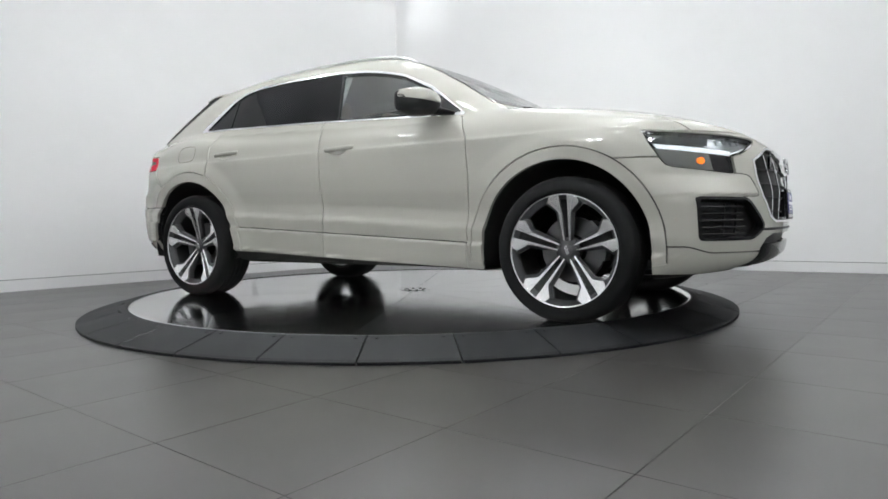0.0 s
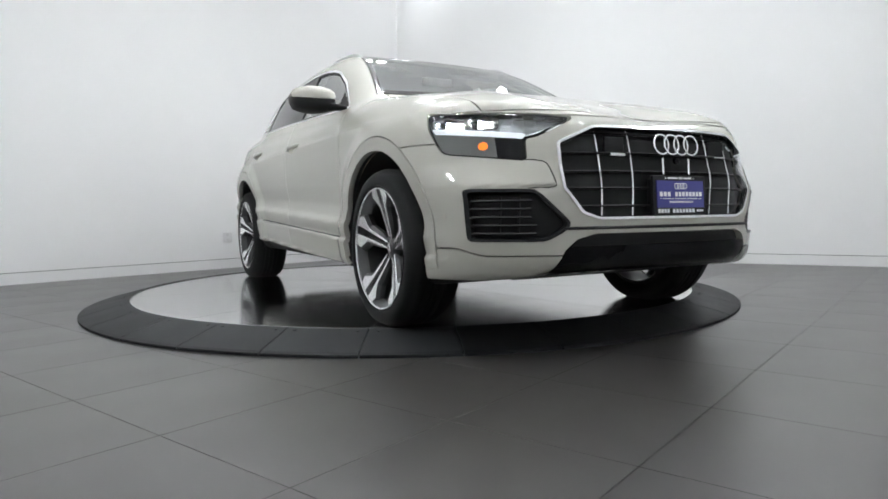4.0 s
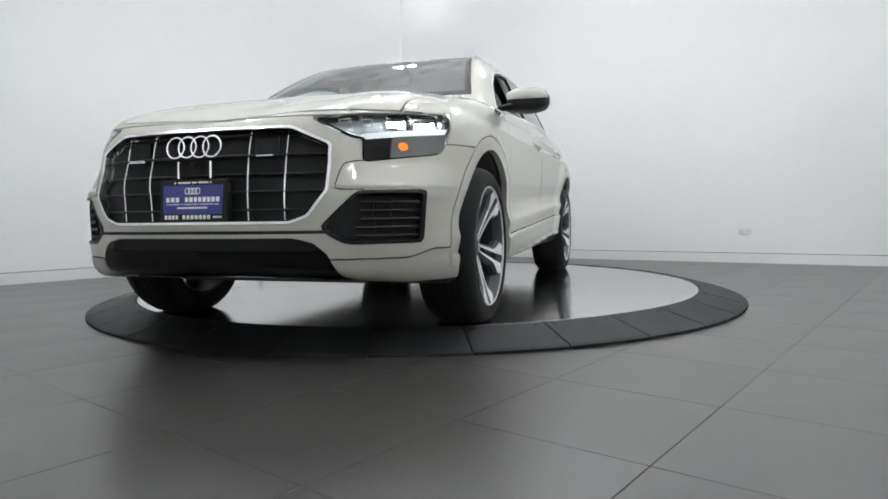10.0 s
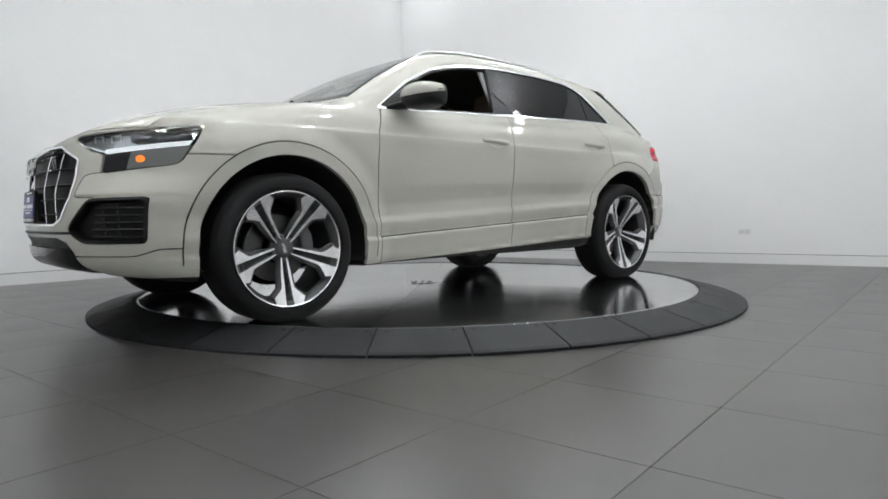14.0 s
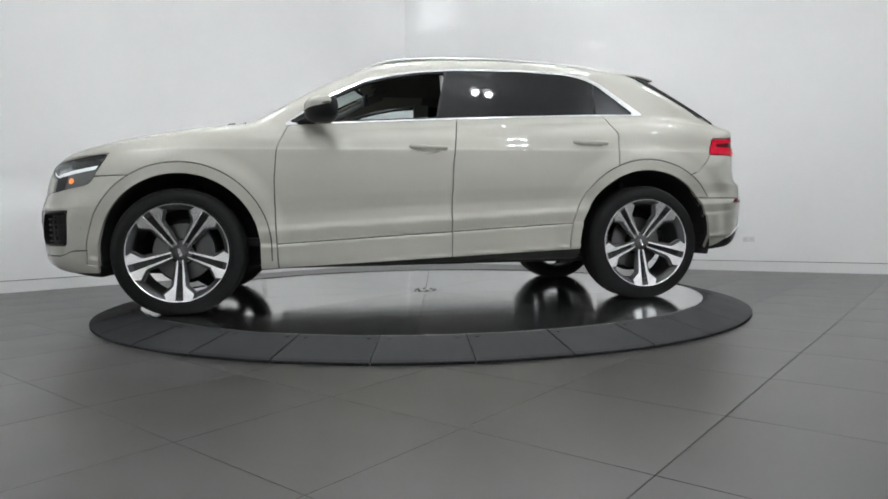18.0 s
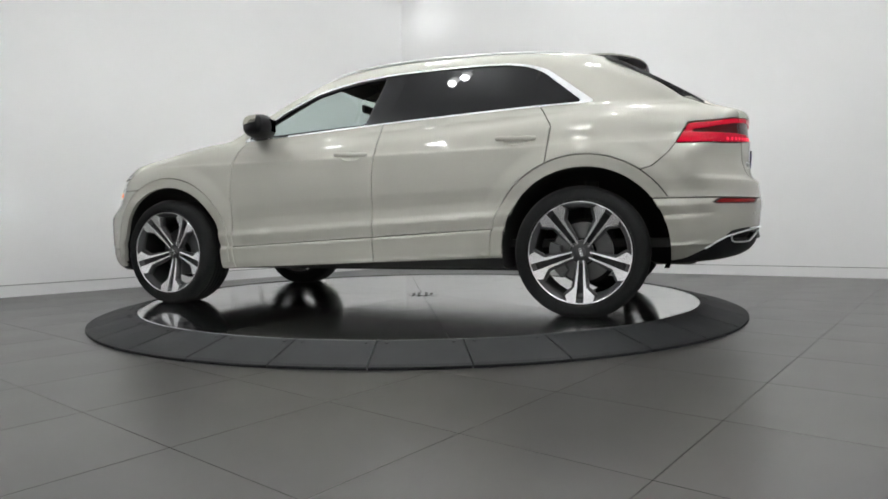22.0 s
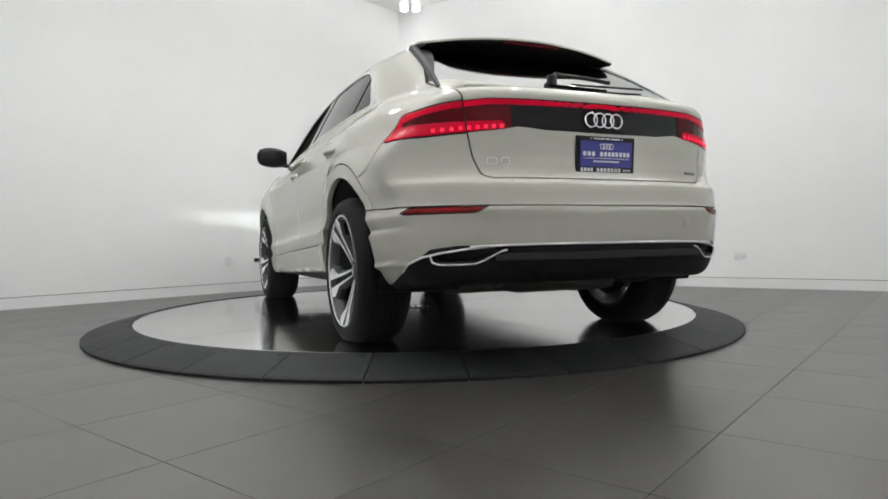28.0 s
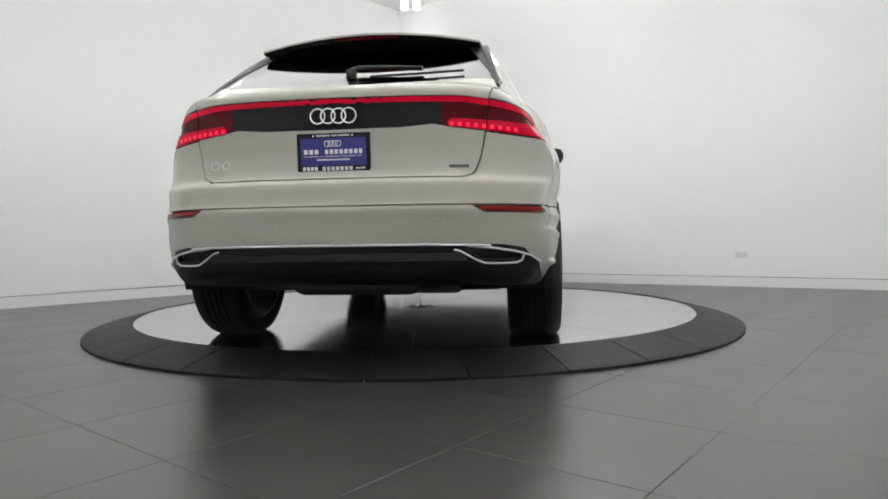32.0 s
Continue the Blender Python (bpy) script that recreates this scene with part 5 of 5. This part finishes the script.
def build_tail(car):
    # spoiler: painted top, black underside
    def sec(y, dz0, dz1, t):
        a = abs(y) / .585
        xe = -1.815 + .075 * a ** 2
        ze = 1.592 - .045 * a ** 2
        p, _ = on_body(-1.50, y, 1.2, (0, 0, 1))
        z0 = p.z
        out = []
        for k in range(7):
            u = k / 6
            x = -1.50 + (xe + 1.50) * u
            z = z0 + (ze - z0) * u + .010 * math.sin(math.pi * u)
            out.append((x, y, z + .004))
        low = [(q[0] + (.004 if i == 6 else 0), y, q[2] - .006 - t * (1 - (i / 6) ** 3)) for i, q in enumerate(out)][::-1]
        return out, low
    ys = [-.585 + 1.17 * k / 24 for k in range(25)]
    top = [sec(y, 0, 0, .02)[0] + [(q[0], q[1], q[2] - .010) for q in sec(y, 0, 0, .02)[0]][::-1] for y in ys]
    part("spoiler_top", loft(top), M_PAINT, car, "beige roof spoiler", smooth=True)
    und = []
    for y in ys:
        o, _ = sec(y, 0, 0, .02)
        a = [(q[0], q[1], q[2] - .0105) for q in o]
        b = [(q[0] + .02 * i / 6, q[1], q[2] - .018 - .035 * max(0.0, math.sin(math.pi * min(1, i / 6 * .8 + .2))) * max(0.0, 1 - i / 6) ** .6) for i, q in enumerate(o)][::-1]
        und.append(a + b)
    part("spoiler_underside", loft(und), M_BLACK, car, "black spoiler underside", smooth=True)
    part("brake_light", box_bm((.006, .34, .014), (-1.806, 0, 1.572), .002), M_REDDARK, car, "high dark red brake light")
    # blades beside the rear screen
    for s in (1, -1):
        secs = []
        for k in range(9):
            u = k / 8
            x = -1.60 - .55 * u
            y = .605 + .085 * u
            p, n = on_body(x, y, .9, (0, 0, 1))
            w, h = .042 * (1 - .6 * u), .022 * (1 - .5 * u)
            secs.append([(x, s * (y - w), p.z + .001), (x, s * (y + w * .6), p.z - .004), (x, s * (y + w * .3), p.z + h), (x, s * (y - w * .6), p.z + h * .9)])
        part("spoiler_blade", loft(secs), M_BLACK, car, "black blade beside the rear screen")
    # wiper
    def glass(y, x, up=.012):
        p, n = on_body(x, y, .9, (0, 0, 1))
        return tuple(p + n * up)
    part("wiper_arm", tube_bm([glass(0.02, -2.03, .03), glass(-.01, -2.0, .03), glass(-.2, -2.015, .028), glass(-.33, -2.03, .022)], .011, 8, flat=1.3), M_BLACK, car, "black rear wiper arm", smooth=True)
    part("wiper_blade", tube_bm([glass(-.08 - .45 * k / 6, -2.06, .012) for k in range(7)], .006, 6), M_BLACK, car, "black rear wiper blade")
    part("wiper_pivot", cyl_bm(.026, .05, glass(.02, -2.03, .01), 20, bevel=.006), M_BLACK, car, "black wiper pivot", smooth=True)
    rings(car, facing(-2.425, -.003, 1.058, -1, 0), .0315, .0455, .0038)
    plate(car, facing(-2.430, -.004, .901, -1, 4))
    for a, b, w, h, material in ((.548, .862, .044, .030, M_SATIN), (.492, .862, .034, .030, M_SATIN), (-.534, .835, .085, .012, M_BADGE)):
        p, n = on_body(-1.6, a, b, (-1, 0, 0))
        m = Matrix.Translation(p) @ (n.to_track_quat("Z", "Y").to_matrix().to_4x4())
        if material is M_BADGE:
            part("badge", box_bm((w, h, .004), (0, 0, .002), .0012), material, car, "small raised badge", m)
        else:
            oval = [(w / 2 * math.copysign(abs(math.cos(q)) ** .5, math.cos(q)), h / 2 * math.copysign(abs(math.sin(q)) ** .5, math.sin(q)), .002) for q in [k * math.pi / 16 for k in range(32)]]
            part("badge", tube_bm(oval, .0024, 6, True), material, car, "small bright outlined badge", m, smooth=True)
    # sensors and tow cover in the bumper skirt
    for y in (.62, .24, -.24, -.62):
        p, n = on_body(-1.6, y, .582, (-1, 0, 0))
        part("parking_sensor", cyl_bm(.011, .004, tuple(p), 16, n.to_track_quat("Z", "Y").to_matrix().to_4x4()), M_PAINTDOT, car, "small round parking sensor")
    p, n = on_body(-1.6, -.45, .592, (-1, 0, 0))
    m = Matrix.Translation(p) @ (n.to_track_quat("Z", "Y").to_matrix().to_4x4())
    part("tow_cover", box_bm((.048, .044, .003), (0, 0, 0), .001), M_PAINTDOT, car, "square tow eye cover", m)
    # lower band of the diffuser
    secs = []
    for k in range(21):
        y = -.56 + 1.12 * k / 20
        p, n = on_body(-1.6, y, .455, (-1, 0, 0))
        secs.append([(p.x - .008, y, .470), (p.x - .012, y, .440), (p.x + .01, y, .436), (p.x + .01, y, .474)])
    part("diffuser_band", loft(secs), M_BLACK, car, "ribbed black diffuser band")
    # bright strip along the bumper and round the exhausts
    def skin(y, z, up=.003):
        s = -1 if y < 0 else 1
        p, n = on_body(-1.5, abs(y), z, (-1, 0, 0))
        q = p + n * up
        return (q.x, q.y * s, q.z)
    part("bumper_strip", tube_bm([skin(-.66 + 1.32 * k / 30, .507 - .008 * abs(-1 + k / 15) ** 4) for k in range(31)], .0050, 8), M_STRIP, car, "satin bright strip along the rear bumper", smooth=True)
    for s in (1, -1):
        side = []
        for x, z in ((-2.43, .500), (-2.38, .489), (-2.32, .474), (-2.26, .456), (-2.20, .424), (-2.15, .392)):
            p, n = on_body(x, .1, z, (0, 1, 0))
            q = p + n * .003
            side.append((q.x, q.y * s, q.z))
        part("bumper_strip", tube_bm(side, .0050, 8), M_STRIP, car, "satin bright strip end", smooth=True)
        run = [(.800, .468), (.788, .434), (.765, .425), (.70, .424), (.635, .427), (.600, .442), (.535, .480), (.50, .487)]
        pts = []
        for (y0, z0), (y1, z1) in zip(run, run[1:]):
            for k in range(3):
                pts.append(skin(s * (y0 + (y1 - y0) * k / 3), z0 + (z1 - z0) * k / 3, .004))
        pts = [q for i, q in enumerate(pts) if i == 0 or (Vector(q) - Vector(pts[i - 1])).length > .004]
        part("exhaust_trim", tube_bm(pts, .0045, 8), M_STRIP, car, "satin bright exhaust trim", smooth=True)
    # teeth of the lower tail light row
    for s in (1, -1):
        for k in range(9):
            y = .505 + .033 * k
            p, n = on_body(-1.6, y, 1.012 - .016 * (k / 9), (-1, 0, 0))
            m = Matrix.Translation(Vector((p.x, p.y * s, p.z))) @ (Vector((n.x, n.y * s, n.z)).to_track_quat("Z", "Y").to_matrix().to_4x4())
            part("tail_light_cell", box_bm((.016, .016, .004), (0, 0, .001), .001), M_REDGLOW, car, "bright red light cell", m)


M_STRIP = mat("satin_strip", (0.70, 0.71, 0.72), 0.28, metal=0.55, grain=0.05, scale=80)
M_BADGE = mat("dark_badge", (0.12, 0.12, 0.12), 0.3, metal=0.8)


def build_underside(car):
    part("silencer", box_bm((.30, .62, .14), (-1.98, 0, .335), .05, 3), M_EXHAUST, car, "dull steel silencer", smooth=True)
    for s in (1, -1):
        part("exhaust_pipe", tube_bm([(-1.95, s * .28, .32), (-2.15, s * .42, .33), (-2.33, s * .60, .40)], .032, 12), M_EXHAUST, car, "dull steel exhaust pipe", smooth=True)
        part("control_arm", tube_bm([(WHEEL_X * -1, s * .66, .27), (-1.45, s * .30, .26)], .028, 8), M_EXHAUST, car, "grey suspension arm", smooth=True)
        part("control_arm", tube_bm([(WHEEL_X, s * .66, .27), (1.42, s * .30, .25)], .028, 8), M_DARK, car, "dark suspension arm", smooth=True)
        part("damper", tube_bm([(WHEEL_X - .02, s * .60, .40), (WHEEL_X - .03, s * .56, .78)], .045, 10), M_DARK, car, "dark suspension strut", smooth=True)
        part("damper", tube_bm([(-WHEEL_X, s * .60, .40), (-WHEEL_X, s * .56, .80)], .045, 10), M_DARK, car, "dark suspension strut", smooth=True)
        part("underbody_rail", box_bm((2.0, .12, .05), (-.2, s * .62, .268), .012, 2), M_DARK, car, "black underbody rail", smooth=True)
    part("rear_subframe", box_bm((.22, .9, .08), (-1.50, 0, .27), .02, 2), M_EXHAUST, car, "grey rear subframe", smooth=True)
    part("axle_housing", box_bm((.34, .26, .18), (-1.46, 0, .32), .06, 3), M_EXHAUST, car, "grey axle housing", smooth=True)
    part("engine_tray", box_bm((.7, 1.0, .03), (1.62, 0, .240), .01, 2), M_DARK, car, "black engine tray", smooth=True)


M_EXHAUST = mat("dull_steel", (0.09, 0.088, 0.085), 0.5, metal=0.7, grain=0.25, scale=15)


# ------------------------------------------------------------------ wall fittings
def build_outlets():
    def outlet(x, y, z, ang, w, h, name, label, cat):
        o = new(name)
        o.matrix_basis = pose(x, y, z, 90, 0, ang)
        tagged(o, label, cat)
        part("cover_plate", box_bm((w, h, .008), (0, 0, .004), .003, 2), M_PLASTICWHITE, o, smooth=True)
        for k in (-1, 1):
            dx, dy = (k * w * .25, 0) if w > h else (0, k * h * .25)
            part("socket", box_bm((.030, .026, .003), (dx, dy, .009), .001), M_SOCKET, o)
        return o
    outlet(-2.259, 2.741, .294, 45, .115, .115, "wall_outlet", "white double power outlet set low in the wall", "outlet")
    outlet(3.671, 2.125, .286, -33.8, .125, .062, "wall_outlet", "white power outlet set low in the wall", "outlet")
    jack = new("wall_jack")
    jack.matrix_basis = pose(-2.009, 2.991, .302, 90, 0, 45)
    tagged(jack, "small dark cable plug low on the white wall", "plug")
    part("plug_body", box_bm((.055, .045, .04), (0, 0, .02), .008, 2), M_BLACK, jack, smooth=True)
    part("plug_plate", box_bm((.075, .075, .006), (0, 0, .003), .002), M_PLASTICWHITE, jack)


M_SOCKET = mat("socket_grey", (0.62, 0.62, 0.62), 0.5)


# ------------------------------------------------------------------ the car
CAR = new("car")
tagged(CAR, "beige metallic coupe-style luxury sport utility vehicle on the turntable", "car")


def build_car():
    build_body(CAR)
    build_wells(CAR)
    for x in (WHEEL_X, -WHEEL_X):
        for s in (1, -1):
            build_wheel(CAR, x + .016, s * .848, s)
    build_cabin(CAR)
    build_grille(CAR)
    build_lamps_front(CAR)
    build_mirrors(CAR)
    build_handles(CAR)
    build_rails(CAR)
    build_wipers(CAR)
    build_fuel_flap(CAR)
    build_tail(CAR)
    build_underside(CAR)


build_car()
build_outlets()

# ------------------------------------------------------------------ floor tiles
build_floor()


# ------------------------------------------------------------------ movement
AXIS_X, AXIS_Y = 0.1135, -0.0259
# seconds, lead or lag in degrees against an even turn
SWAY = [(0, -1.65), (.5, -.55), (1, -.07), (1.5, .02), (2, .06), (3.5, .06), (5.5, .16), (7, .06), (9, .10), (11, -.20), (12.5, -.38),
        (14.5, -.28), (16.5, .25), (17.5, .30), (18.5, -.05), (20, -.28), (22, -.25), (25, -.10), (28, -.45), (30, -.30), (32, .05)]


def turn_at(t):
    sway = float(np.interp(t, [q[0] for q in SWAY], [q[1] for q in SWAY]))
    return -32.75 - 7.7126 * t + sway


def motions():
    car_rows, disc_rows = [], []
    for k in range(65):
        t = k * 0.5
        a = turn_at(t)
        m = pose(0, 0, 0, 0, 0, a)
        disc_rows.append((t, m))
        car_rows.append((t, m @ Matrix.Translation((AXIS_X, AXIS_Y, 0))))
    walk(DISC, disc_rows)
    walk(CAR, car_rows)


motions()
